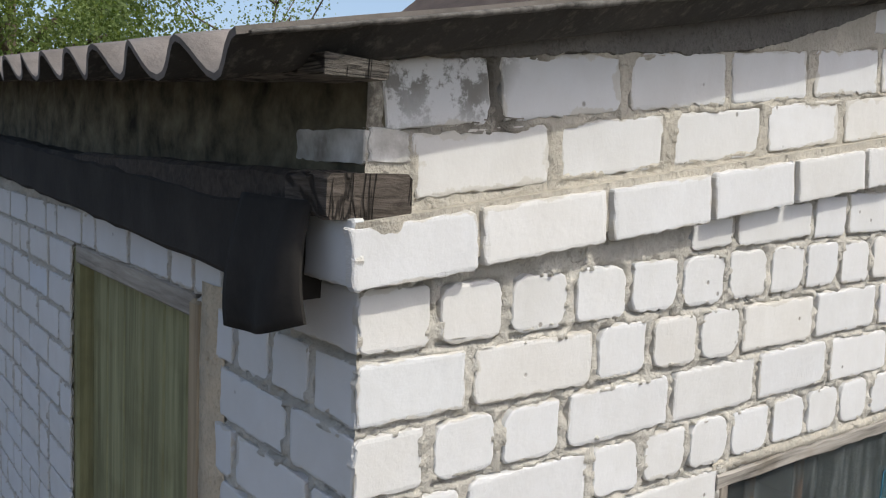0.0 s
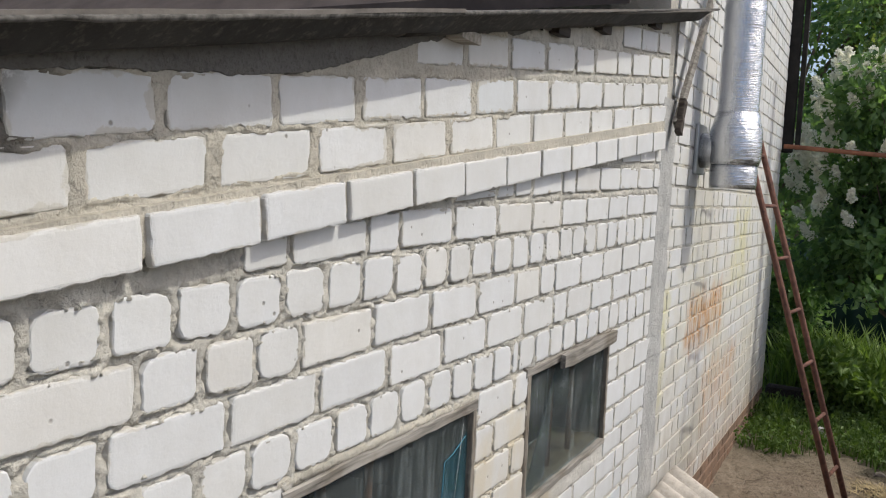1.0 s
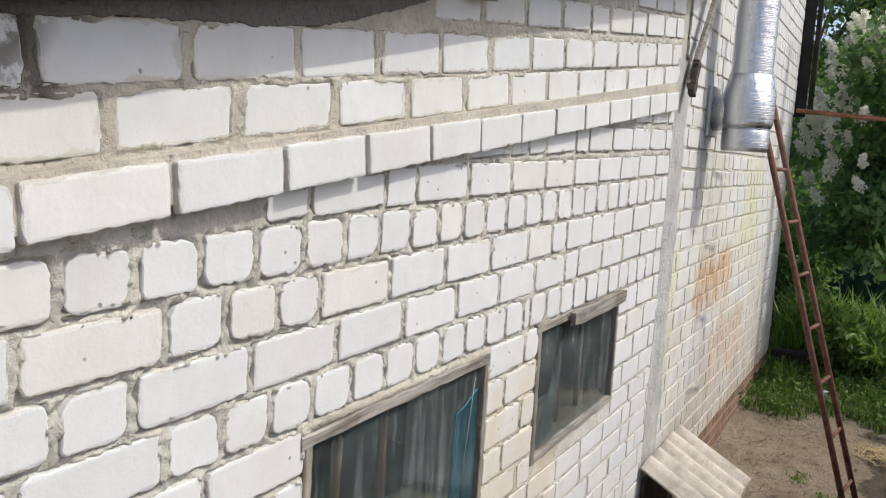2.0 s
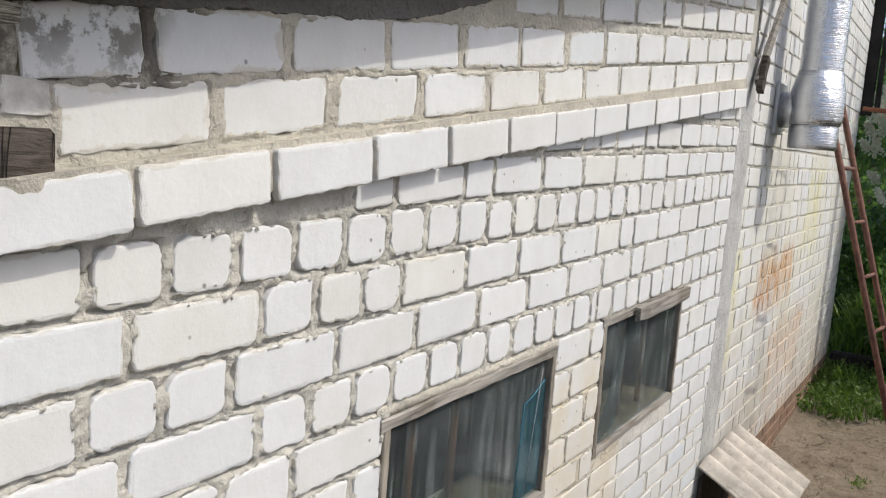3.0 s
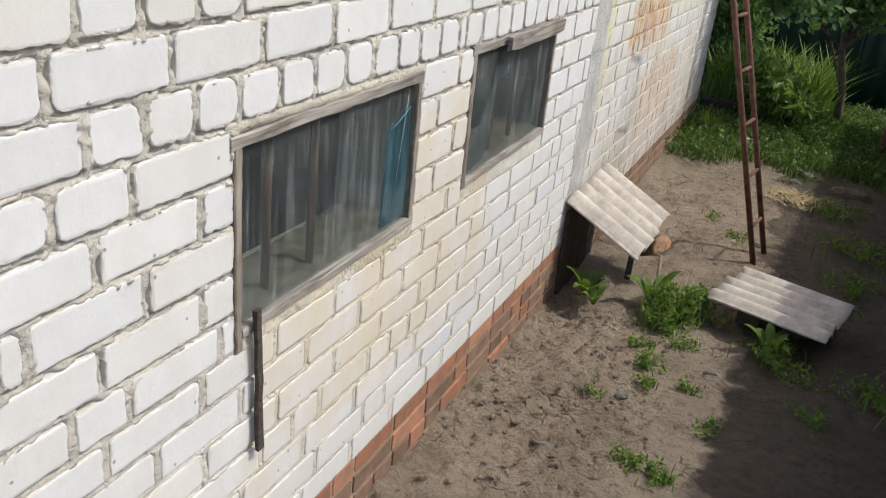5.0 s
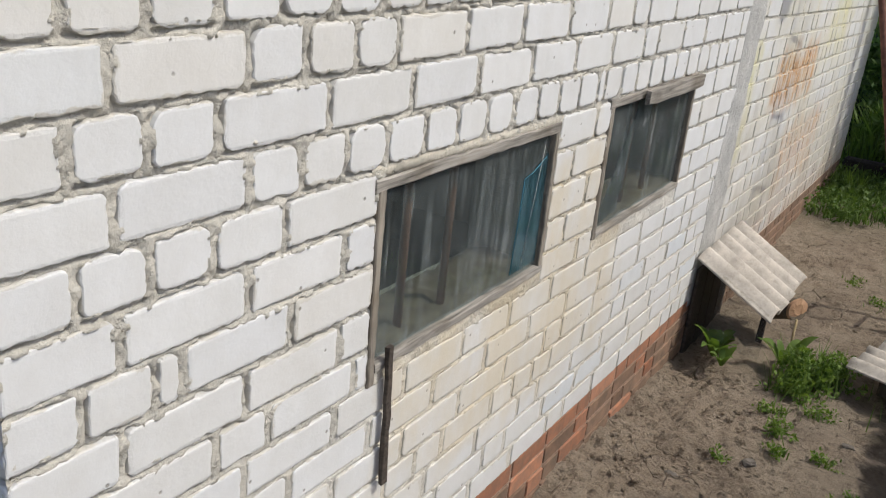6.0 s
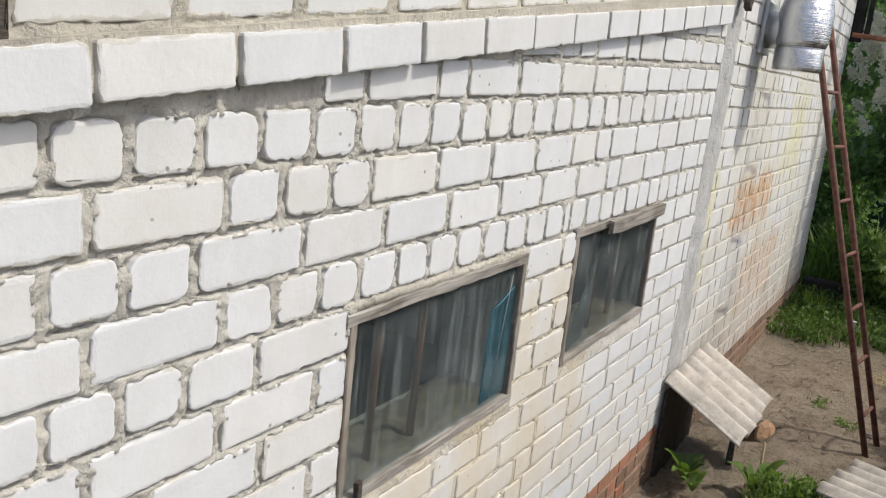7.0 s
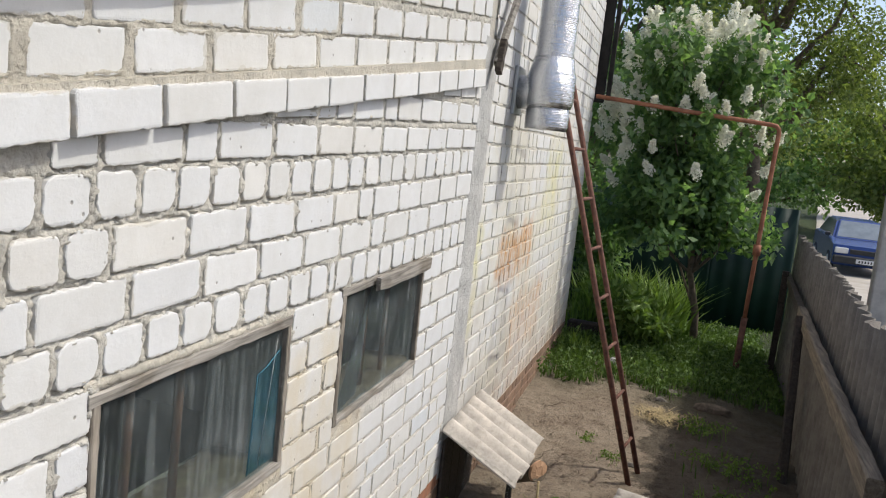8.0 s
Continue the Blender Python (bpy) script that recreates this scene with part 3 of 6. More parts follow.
def brick_mesh(length, tall, seed, worn=0.012, name="brick"):
    """The shown side of a brick: an uneven, rounded slab; outer face at x = 0, its back 16 mm behind."""
    rnd = random.Random(seed)
    hy, hz = length / 2, tall / 2
    corners = [(hy, hz), (-hy, hz), (-hy, -hz), (hy, -hz)]
    radius = [min(worn * (0.25 + 1.35 * rnd.random() ** 1.3), tall * 0.36) for _ in range(4)]
    outline = []
    for i in range(4):
        (ay, az), (by, bz) = corners[i], corners[(i + 1) % 4]
        run = math.hypot(by - ay, bz - az)
        dy, dz = (by - ay) / run, (bz - az) / run
        r0, r1 = radius[i], radius[(i + 1) % 4]
        # the arc that ends in this side, then the side itself
        cy, cz = ay + dy * r0 + (-dz) * r0, az + dz * r0 + dy * r0
        for k in (0, 1, 2):
            t_ = math.pi / 2 * (k + 0.5) / 3
            jig = 1 + rnd.uniform(-0.06, 0.05)
            outline.append((cy - dy * math.cos(t_) * r0 * jig + dz * math.sin(t_) * r0 * jig, cz - dz * math.cos(t_) * r0 * jig - dy * math.sin(t_) * r0 * jig))
        steps = max(3, round(run / 0.014))
        chip = rnd.randint(1, steps - 1) if rnd.random() < 0.12 and run > 0.1 else -1
        for k in range(steps + 1):
            d = r0 + (run - r0 - r1) * k / steps
            if 0 < k < steps:
                d += rnd.uniform(-0.003, 0.003)
            into = rnd.uniform(-0.0008, 0.0014) + 0.0030 * noise.noise((d * 38, seed * 1.7, i * 5.0)) + 0.0022 * noise.noise((d * 95, seed * 0.7, i * 5.0)) + (rnd.uniform(0.002, 0.005) if k == chip else 0)
            outline.append((ay + dy * d - dz * into, az + dz * d + dy * into))
    n = len(outline)
    tilt_y, tilt_z = rnd.uniform(-0.006, 0.006), rnd.uniform(-0.012, 0.012)
    verts, faces = [], []
    for y, z in outline:
        verts.append((-0.014, y, z))
    for y, z in outline:
        verts.append((-0.0014 + rnd.uniform(-0.0010, 0.0010), y * (1 - 0.0008 / hy), z * (1 - 0.0008 / hz)))
    for y, z in outline:
        verts.append((tilt_y * y + tilt_z * z, y * (1 - 0.0030 / hy), z * (1 - 0.0028 / hz)))
    for a in (0, n):
        for i in range(n):
            j = (i + 1) % n
            faces.append((a + i, a + j, a + n + j, a + n + i))
    faces.append(tuple(range(2 * n, 3 * n)))
    me = bpy.data.meshes.new(name)
    me.from_pydata(verts, [], faces)
    return me


STOCK = {}


def stock(size, mat, tall=TALL, worn=0.012, variants=7):
    key = (size, mat.name, tall, worn)
    if key not in STOCK:
        STOCK[key] = []
        for i in range(variants):
            me = brick_mesh(size, tall, hash((round(size * 1000), i)) % 9999 + i, worn)
            me.materials.append(mat)
            STOCK[key].append(me)
    return STOCK[key]


def lay(text, start, end, seed, joint=JOINT, fill="S", gaps=()):
    """Brick spans (from, to) along a course; text names the bricks of each stretch between the gaps, fill the rest."""
    rnd = random.Random(seed)
    edges = [start] + [v for g in sorted(gaps) for v in (g[0] - 0.004, g[1] + 0.006)] + [end]
    named = text.split("|")
    spans = []
    for n, (lo, hi) in enumerate(zip(edges[::2], edges[1::2])):
        words, y, i = named[n] if n < len(named) else "", lo, 0
        while y < hi - 0.03:
            kind = words[i] if i < len(words) else rnd.choice(fill)
            i += 1
            e = y + SIZES[kind] + rnd.uniform(-0.004, 0.004)
            if hi - e < 0.035:
                e = hi
            spans.append((y, e))
            y = e + joint * rnd.uniform(0.85, 1.2)
    return spans


def put_brick(parent, mat, y0, y1, z_mid, tall, rnd, m=None, worn=0.012, slope=0.0, x=0.0, name="brick"):
    length = y1 - y0
    best = min((LONG, HEAD, THREE, QUARTER), key=lambda v: abs(v - length))
    me = rnd.choice(stock(best, mat, TALL, worn))
    ob = new(name, me)
    t = Matrix.Translation((x + rnd.uniform(-0.0012, 0.0015), (y0 + y1) / 2, z_mid + rnd.uniform(-0.002, 0.002)))
    turn = Matrix.Rotation(slope + rnd.uniform(-0.008, 0.008), 4, "X")
    flip = 1 if rnd.random() < 0.5 else -1
    ob.matrix_world = (m or Matrix()) @ t @ turn @ Matrix.Diagonal((1, length / best, tall / TALL, 1)) @ (Matrix.Rotation(math.pi, 4, "X") if flip < 0 else Matrix())
    ob.parent = parent
    ob.matrix_parent_inverse = parent.matrix_world.inverted()
    if x < 0.02:
        RECTS[parent.name].append(((y0 + y1) / 2, z_mid, length / 2, tall / 2, slope))
    return ob


def soft_noise(u, v, cell, seed):
    """Smooth value noise, 0 to 1, with lumps about one cell wide."""
    table = np.random.default_rng(seed).random((256, 256))
    a, b_ = u / cell + 500.0, v / cell + 500.0
    i, j = np.floor(a).astype(int), np.floor(b_).astype(int)
    f, g = a - i, b_ - j
    f, g = f * f * (3 - 2 * f), g * g * (3 - 2 * g)
    i0, i1, j0, j1 = i % 256, (i + 1) % 256, j % 256, (j + 1) % 256
    return (table[i0, j0] * (1 - f) + table[i1, j0] * f) * (1 - g) + (table[i0, j1] * (1 - f) + table[i1, j1] * f) * g


def mortar_sheet(name, parent, mats, rects, ys, zs, res, keep, which, m=None, flush_below=-9.0, seed=0, fuller=None):
    """Lumpy mortar that fills the joints and laps raggedly over the brick edges."""
    yy, zz = np.meshgrid(np.arange(ys[0], ys[1] + res * 0.5, res), np.arange(zs[0], zs[1] + res * 0.5, res), indexing="ij")
    inside = np.full(yy.shape, -0.05)
    under = np.zeros(yy.shape)
    for yc, zc, hl, ht, sl in rects:
        pad = 0.02
        i0, i1 = int((yc - hl - pad - ys[0]) / res), int((yc + hl + pad - ys[0]) / res) + 2
        j0, j1 = int((zc - ht - pad - zs[0] - abs(sl) * hl) / res), int((zc + ht + pad - zs[0] + abs(sl) * hl) / res) + 2
        i0, j0 = max(i0, 0), max(j0, 0)
        if i1 <= i0 or j1 <= j0 or i0 >= yy.shape[0] or j0 >= yy.shape[1]:
            continue
        dy = yy[i0:i1, j0:j1] - yc
        dz = zz[i0:i1, j0:j1] - zc - math.tan(sl) * dy
        a, b_ = hl - np.abs(dy), ht - np.abs(dz)
        r_ = 0.012
        d = np.where((a < r_) & (b_ < r_), r_ - np.hypot(r_ - a, r_ - b_), np.minimum(a, b_))
        inside[i0:i1, j0:j1] = np.maximum(inside[i0:i1, j0:j1], d)
        u_ = ((dz < 0) & (b_ < 0.002) & (b_ > -0.0075) & (a > 0)).astype(float)
        under[i0:i1, j0:j1] = np.maximum(under[i0:i1, j0:j1], u_)
    n60, n25, n9 = soft_noise(yy, zz, 0.06, seed), soft_noise(yy, zz, 0.025, seed + 1), soft_noise(yy, zz, 0.009, seed + 2)
    low = np.clip((flush_below - zz) / 0.2, 0, 1)
    joint = -0.0030 + 0.0056 * (n25 - 0.5) + 0.0050 * (n9 - 0.5) + 0.0024 * low
    lap = 0.0002 + 0.012 * (n60 - 0.5) + 0.012 * (n25 - 0.5) + 0.008 * (n9 - 0.5) + 0.004 * low
    if fuller:
        full = fuller(yy, zz)
        lap = lap * (1 - full) + full * (0.0035 + 0.016 * (n60 - 0.5) + 0.008 * (n25 - 0.5) + 0.003 * (n9 - 0.5))
        joint = joint * (1 - full) + full * (0.0002 + 0.0016 * (n25 - 0.5) + 0.0012 * (n9 - 0.5))
    lap = lap * (1 - low) + low * (0.0004 + 0.007 * (n60 - 0.5) + 0.004 * (n25 - 0.5))
    joint = joint * (1 - low) + low * (-0.0016 + 0.0018 * (n25 - 0.5) + 0.0016 * (n9 - 0.5))
    h = joint + (0.0040 - 0.0018 * low) * (1 - 0.45 * (full if fuller else 0)) * np.clip(inside / 0.004, 0, 1)
    h = np.where(inside > lap, np.minimum(h, joint - (inside - lap) * 2.2), h)
    if fuller:
        under = under * (1 - 0.75 * fuller(yy, zz))
    h = np.maximum(h - under * 0.012 * np.clip(n60 * 2.2 - 0.40 - 0.25 * low, 0, 1), -0.012)
    ny, nz = yy.shape
    co = np.stack([h, yy, zz], -1).reshape(-1, 3)
    if m is not None:
        mm = np.array(m)
        co = co @ mm[:3, :3].T + mm[:3, 3]
    idx = np.arange(ny * nz).reshape(ny, nz)
    quads = np.stack([idx[:-1, :-1], idx[1:, :-1], idx[1:, 1:], idx[:-1, 1:]], -1).reshape(-1, 4)
    cy, cz = (yy[:-1, :-1] + res / 2).reshape(-1), (zz[:-1, :-1] + res / 2).reshape(-1)
    deep = (np.maximum.reduce([h[:-1, :-1], h[1:, :-1], h[1:, 1:], h[:-1, 1:]]) > -0.0119).reshape(-1)
    ok = keep(cy, cz) & deep
    quads, cy, cz = quads[ok], cy[ok], cz[ok]
    used, inv = np.unique(quads, return_inverse=True)
    co, quads = co[used], inv.reshape(-1, 4)
    me = bpy.data.meshes.new(name)
    me.vertices.add(len(co))
    me.vertices.foreach_set("co", co.astype(np.float32).reshape(-1))
    me.loops.add(quads.size)
    me.loops.foreach_set("vertex_index", quads.astype(np.int32).reshape(-1))
    me.polygons.add(len(quads))
    me.polygons.foreach_set("loop_start", np.arange(0, quads.size, 4, dtype=np.int32))
    for mat in mats:
        me.materials.append(mat)
    me.polygons.foreach_set("material_index", which(cy, cz).astype(np.int32))
    me.update(calc_edges=True)
    me.shade_smooth()
    ob = new(name, me)
    ob.parent = parent
    return ob


# ---- the ground ----
def ground_z(x, y):
    f = max(0.0, min(1.0, (y - 4.4) / 2.4))
    slope = 0.035 - 0.043 * max(0.0, min(y, 3.7) - 1.5) + 0.13 * f * f * (3 - 2 * f) * max(0.0, min(1.0, (2.2 - x) / 1.2))
    if -0.4 < x < 2.1 and -2 < y < 9:
        n = noise.noise((x * 1.3, y * 1.3, 0)) * 0.022 + noise.noise((x * 5, y * 5, 3)) * 0.024
        n += noise.noise((x * 13, y * 13, 7)) * 0.016
        # freshly dug and lumpy along the wall
        dug = max(0.12, min(1.0, (0.85 - x) / 0.35)) * max(0.3, min(1.0, (3.7 - y) / 0.6))
        wx, wy = x + 0.03 * noise.noise((x * 9, y * 9, 4)), y + 0.03 * noise.noise((x * 9, y * 9, 8))
        lump = 0.55 - noise.voronoi((wx * 13, wy * 13, 0.5))[0][0]
        crumb = 0.5 - noise.voronoi((wx * 31, wy * 31, 2.5))[0][0]
        n += dug * (0.050 * lump + 0.020 * crumb - 0.012) * (0.5 + max(0.0, 0.5 + noise.noise((x * 4, y * 4, 9))))
        return slope + n
    return slope if y < 9 else -0.06 - 0.034 * min(max(0.0, y - 9), 13)


def ground_sheet():
    near_x = [-0.05 + 0.013 * i for i in range(75)] + [0.925 + 0.028 * i for i in range(46)]
    near_y = [0.6 + 0.014 * i for i in range(215)] + [3.61 + 0.028 * i for i in range(112)]
    xs = [-1200, -200, -60, -20, -8, -4, -2, -1] + near_x + [2.3, 2.8, 3.5, 5, 8, 14, 30, 80, 300, 1200]
    ys = [-1200, -200, -40, -12, -5, -2.5, -1.2, -0.5, 0] + near_y + [6.75 + 0.12 * i for i in range(24)] + [10, 11, 13, 16, 20, 30, 60, 150, 400, 1500]
    verts = [(x, y, ground_z(x, y)) for y in ys for x in xs]
    nx = len(xs)
    faces = [(j * nx + i, j * nx + i + 1, (j + 1) * nx + i + 1, (j + 1) * nx + i) for j in range(len(ys) - 1) for i in range(nx - 1)]
    me = bpy.data.meshes.new("ground")
    me.from_pydata(verts, [], faces)
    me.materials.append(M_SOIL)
    for f in me.polygons:
        f.use_smooth = True
    return tagged(new("ground", me), "brown crumbly garden soil turning to grass", "ground", kind="structure")


ground_sheet()

# ---- walls ----
SLOPE = 0.121                      # upper courses of the annex follow its roof
BAND_LOW, BAND_TOP = 1.772, 1.862  # the projecting course, at the corner
SEAM0, SEAM1, FAR_END = 3.55, 3.69, 7.95
W1 = (0.815, 1.652, 0.915, 1.368)
W2 = (2.025, 2.888, 0.935, 1.405)
PLINTH_TOP = 0.238
TILT = math.atan(SLOPE)


def course_low(k, y):
    """Lower edge of the k-th course under the projecting one."""
    z = 1.768 - 0.0985 * k if k <= 8 else 0.98 - 0.0928 * (k - 8)
    return z + y * max(-0.004, 0.03 * (z - 1.12) / 0.6)


def prism(bm, outline, x0, x1):
    a = [bm.verts.new((x0, y, z)) for y, z in outline]
    b_ = [bm.verts.new((x1, y, z)) for y, z in outline]
    n = len(a)
    bm.faces.new(a)
    bm.faces.new(b_[::-1])
    for i in range(n):
        bm.faces.new((a[i], b_[i], b_[(i + 1) % n], a[(i + 1) % n]))
    return bm


wall_annex = thing("wall_side", "white silicate brick wall with grey mortar joints", "wall", kind="structure")
bm = bmesh.new()
for y0, y1, z0, z1 in ((0.02, W1[0], 0.2, 1.5), (W1[0], W1[1], 0.2, W1[2]), (W1[0], W1[1], W1[3], 1.5), (W1[1], W2[0], 0.2, 1.5), (W2[0], W2[1], 0.2, W2[2]), (W2[0], W2[1], W2[3], 1.5), (W2[1], SEAM0, 0.2, 1.5)):
    prism(bm, [(y0, z0), (y1, z0), (y1, z1), (y0, z1)], -0.26, -PROUD)
prism(bm, [(0.02, 1.5), (SEAM0, 1.5), (SEAM0, 2.75), (0.02, 2.03)], -0.26, -PROUD)
bmesh.ops.recalc_face_normals(bm, faces=bm.faces)
part("mortar_body", bm, M_MORTAR, wall_annex)
bm = bmesh.new()
prism(bm, [(0.03, 2.006), (SEAM0, 2.74), (SEAM0, 2.78), (0.03, 2.058)], -0.10, -0.035)
bmesh.ops.recalc_face_normals(bm, faces=bm.faces)
part("wall_top", bm, M_MORTAR, wall_annex)

rnd = random.Random(5)
COURSES = ["H" * 27, "TSHHHSSSSTHSSSSS", "HHHSSSSSSSHSSSS", "TS" + "H" * 11 + "QHHHHHHHHHHH", "HHHMS|SH|SSH", "TSSH|HS|HSS", "HHQSS|SH|SSH", "TSSH|HS|HSS",
           "HSHSH|SH|SSH", "TSSSSSSSSSSS", "HTSSSSSSSHSS", "TSSSSSSHSSSS", "HSSSHHSHHHSSHS", "TSHSSSSHSSSS", "HSSSSSHSSSSS", "TSSHSSSSHSSS"]
for k, text in enumerate(COURSES, 1):
    z_lo, z_hi = course_low(k, 1.5), course_low(k - 1, 1.5)
    gaps = [(w[0], w[1]) for w in (W1, W2) if z_hi - 0.03 > w[2] and z_lo + 0.03 < w[3]]
    for y0, y1 in lay(text, 0.0, SEAM0 - 0.005, 40 + k, fill="SSH", gaps=gaps):
        yc = (y0 + y1) / 2
        lo, hi = course_low(k, yc), course_low(k - 1, yc)
        slope = math.atan((course_low(k, y1) - course_low(k, y0)) / (y1 - y0))
        put_brick(wall_annex, M_BRICK if k < 9 else M_BRICK_LOW, y0, y1, (lo + hi) / 2, hi - lo - 0.012, rnd, worn=0.010 if y0 < 0.01 else 0.024 if k < 6 and y1 - y0 < 0.16 else 0.015 if k < 6 else 0.011, slope=slope)
# wedge courses that grow out between the level and the sloping part
for k in (0, -1, -2, -3):
    for y0, y1 in lay("HSHSSSSSSSSS" if k == 0 else "SHHSHSSSS", 0.672 if k == 0 else 1.447, SEAM0 - 0.005, 70 + k, fill="SST"):
        yc = (y0 + y1) / 2
        lo = course_low(k, yc)
        room = BAND_LOW + SLOPE * (y0 + 0.3 * (y1 - y0)) - lo - 0.012
        if room > 0.016:
            tall = min(0.086, room)
            put_brick(wall_annex, M_BRICK, y0, y1, lo + 0.006 + tall / 2, tall, rnd, slope=TILT * 0.6 if tall < 0.07 else 0.02)
# the projecting course and the sloping courses above it
for y0, y1 in lay("CSSSSSSSSSSSSS", -0.033, SEAM0 - 0.09, 90, joint=0.011):
    yc = (y0 + y1) / 2
    put_brick(wall_annex, M_BRICK, y0, y1, BAND_LOW + 0.035 + (SLOPE - 0.002) * yc, 0.083, rnd, slope=TILT, x=0.027, worn=0.007)
bm = bmesh.new()
prism(bm, [(-0.025, BAND_LOW + 0.005), (SEAM0 - 0.09, BAND_LOW + 0.005 + SLOPE * SEAM0), (SEAM0 - 0.09, BAND_TOP + 0.012 + SLOPE * SEAM0), (-0.025, BAND_TOP - 0.012)], -0.02, 0.018)
bmesh.ops.recalc_face_normals(bm, faces=bm.faces)
part("band_bed", bm, M_MORTAR_WARM, wall_annex)
for mid, tall, start, text in ((1.910, 0.092, 0.072, "S" * 13), (2.008, 0.096, 0.022, "T" + "S" * 12), (2.128, 0.09, 1.22, "SSSS"), (2.234, 0.09, 2.8, "SSS")):
    for y0, y1 in lay(text, start, SEAM0 - 0.005, 100 + int(mid * 50), joint=0.022, fill="SST"):
        yc = (y0 + y1) / 2
        put_brick(wall_annex, M_BRICK_OLD, y0, y1, mid + SLOPE * yc, tall - 0.004, rnd, slope=TILT, worn=0.010, x=0.0004)

# mortar of the side wall: warm in the sloping part, grey below
def side_keep(y, z):
    k_ = z < 2.05 + 0.2 * y
    for w in (W1, W2):
        k_ &= ~((y > w[0] + 0.004) & (y < w[1] - 0.004) & (z > w[2] + 0.004) & (z < w[3] - 0.004))
    return k_


def side_which(y, z):
    return ((z > BAND_TOP - 0.02 + SLOPE * y) & (y < 1.75 + 0.5 * (soft_noise(y, z, 0.2, 5) - 0.5))).astype(int)


def side_mortar(y, z):
    """0 grey, 1 warm, 2 limewashed low down."""
    pale = z < 0.93 + 0.35 * (soft_noise(y, z, 0.25, 9) - 0.5) - 0.5 * np.clip(0.9 - y, 0, 1)
    return np.where(pale, 2, side_which(y, z))


for ys, res in (((0.0, 1.8), 0.005), ((1.8, SEAM0), 0.0075)):
    mortar_sheet("mortar_joints", wall_annex, (M_MORTAR, M_MORTAR_WARM, M_MORTAR_PALE), RECTS["wall_side"], ys, (0.236, 2.75), res, side_keep, side_mortar, None, 1.05, 11, side_which)

# Ragged dark strip: soot plus the eave shade put into its colour.
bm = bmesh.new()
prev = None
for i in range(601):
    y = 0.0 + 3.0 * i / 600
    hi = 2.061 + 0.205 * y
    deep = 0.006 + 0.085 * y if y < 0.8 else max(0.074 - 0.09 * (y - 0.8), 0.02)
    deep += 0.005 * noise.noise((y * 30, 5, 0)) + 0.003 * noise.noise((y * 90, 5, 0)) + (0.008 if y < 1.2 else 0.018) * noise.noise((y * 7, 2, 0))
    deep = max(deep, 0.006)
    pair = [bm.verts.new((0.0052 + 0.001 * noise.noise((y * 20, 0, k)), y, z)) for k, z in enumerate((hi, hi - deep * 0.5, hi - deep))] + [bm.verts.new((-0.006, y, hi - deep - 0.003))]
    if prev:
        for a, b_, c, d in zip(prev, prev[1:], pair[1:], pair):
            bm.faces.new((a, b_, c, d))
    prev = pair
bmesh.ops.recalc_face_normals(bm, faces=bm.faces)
part("eave_shade_soot_coat", bm, make_mortar("eave_shade_soot_mortar", (0.16, 0.152, 0.14), 0.6), wall_annex, "mortar darkened for soot and shade under the eaves")

bm = bmesh.new()
grid = {}
for i in range(37):
    for j in range(15):
        y, z = -0.028 + 0.15 * i / 36, BAND_TOP - 0.075 + 0.068 * j / 14
        lump = noise.noise((y * 26, z * 26, 4)) + 0.6 * noise.noise((y * 60, z * 60, 8)) + 0.8 * (z - BAND_TOP + 0.040) / 0.03 - max(0.0, (y - 0.05) * 16)
        grid[i, j] = bm.verts.new((0.0268 + min(0.0042, max(-0.006, 0.004 * lump)), y, z + SLOPE * y))
for i in range(36):
    for j in range(14):
        bm.faces.new((grid[i, j], grid[i + 1, j], grid[i + 1, j + 1], grid[i, j + 1])).smooth = True
part("mortar_patch", bm, M_MORTAR_WARM, wall_annex, "crumbling mortar stuck on the corner brick")
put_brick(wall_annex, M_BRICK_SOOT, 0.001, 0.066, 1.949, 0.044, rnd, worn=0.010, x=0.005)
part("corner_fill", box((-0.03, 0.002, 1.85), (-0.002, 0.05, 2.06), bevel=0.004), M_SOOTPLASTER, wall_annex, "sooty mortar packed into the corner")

# plinth of red brick
plinth = thing("plinth", "low red brick plinth under the white wall", "plinth", kind="structure")
part("mortar_body", box((-0.28, 0.0, -0.45), (-0.0035, FAR_END, PLINTH_TOP - 0.001)), M_PLINTH, plinth)
for k in range(5):
    for y0, y1 in lay("SHSH" if k % 2 else "HSSS", 0.0, FAR_END - 0.01, 130 + k, fill="SSH", joint=0.012):
        if y0 < 0.9:
            continue
        put_brick(plinth, M_RED if y0 < 4.2 and k == 0 or y0 < 4.2 and rnd.random() < 0.2 else M_RED_MUD, y0, y1, PLINTH_TOP - 0.036 - 0.075 * k, 0.064, rnd, worn=0.008, x=0.0 + 0.002 * k)

# upright strip of cement where the annex meets the house
bm = bmesh.new()
cuts = 150
rows_ = []
for i in range(cuts + 1):
    z = 0.2 + (2.42 - 0.2) * i / cuts
    w0 = SEAM0 - 0.08 + noise.noise((z * 6, 1, 0)) * 0.028 + noise.noise((z * 22, 1, 0)) * 0.012
    w1 = SEAM1 + 0.11 + noise.noise((z * 6, 5, 0)) * 0.035 + noise.noise((z * 22, 5, 0)) * 0.015
    rows_.append([bm.verts.new((x, y, z)) for x, y in ((-0.02, w0 - 0.01), (0.0012, w0 + 0.03), (0.005 + noise.noise((z * 9, 3, 0)) * 0.003, (w0 + w1) / 2), (0.0012, w1 - 0.04), (-0.02, w1 + 0.01))])
for r0, r1 in zip(rows_, rows_[1:]):
    for i in range(4):
        bm.faces.new((r0[i], r0[i + 1], r1[i + 1], r1[i]))
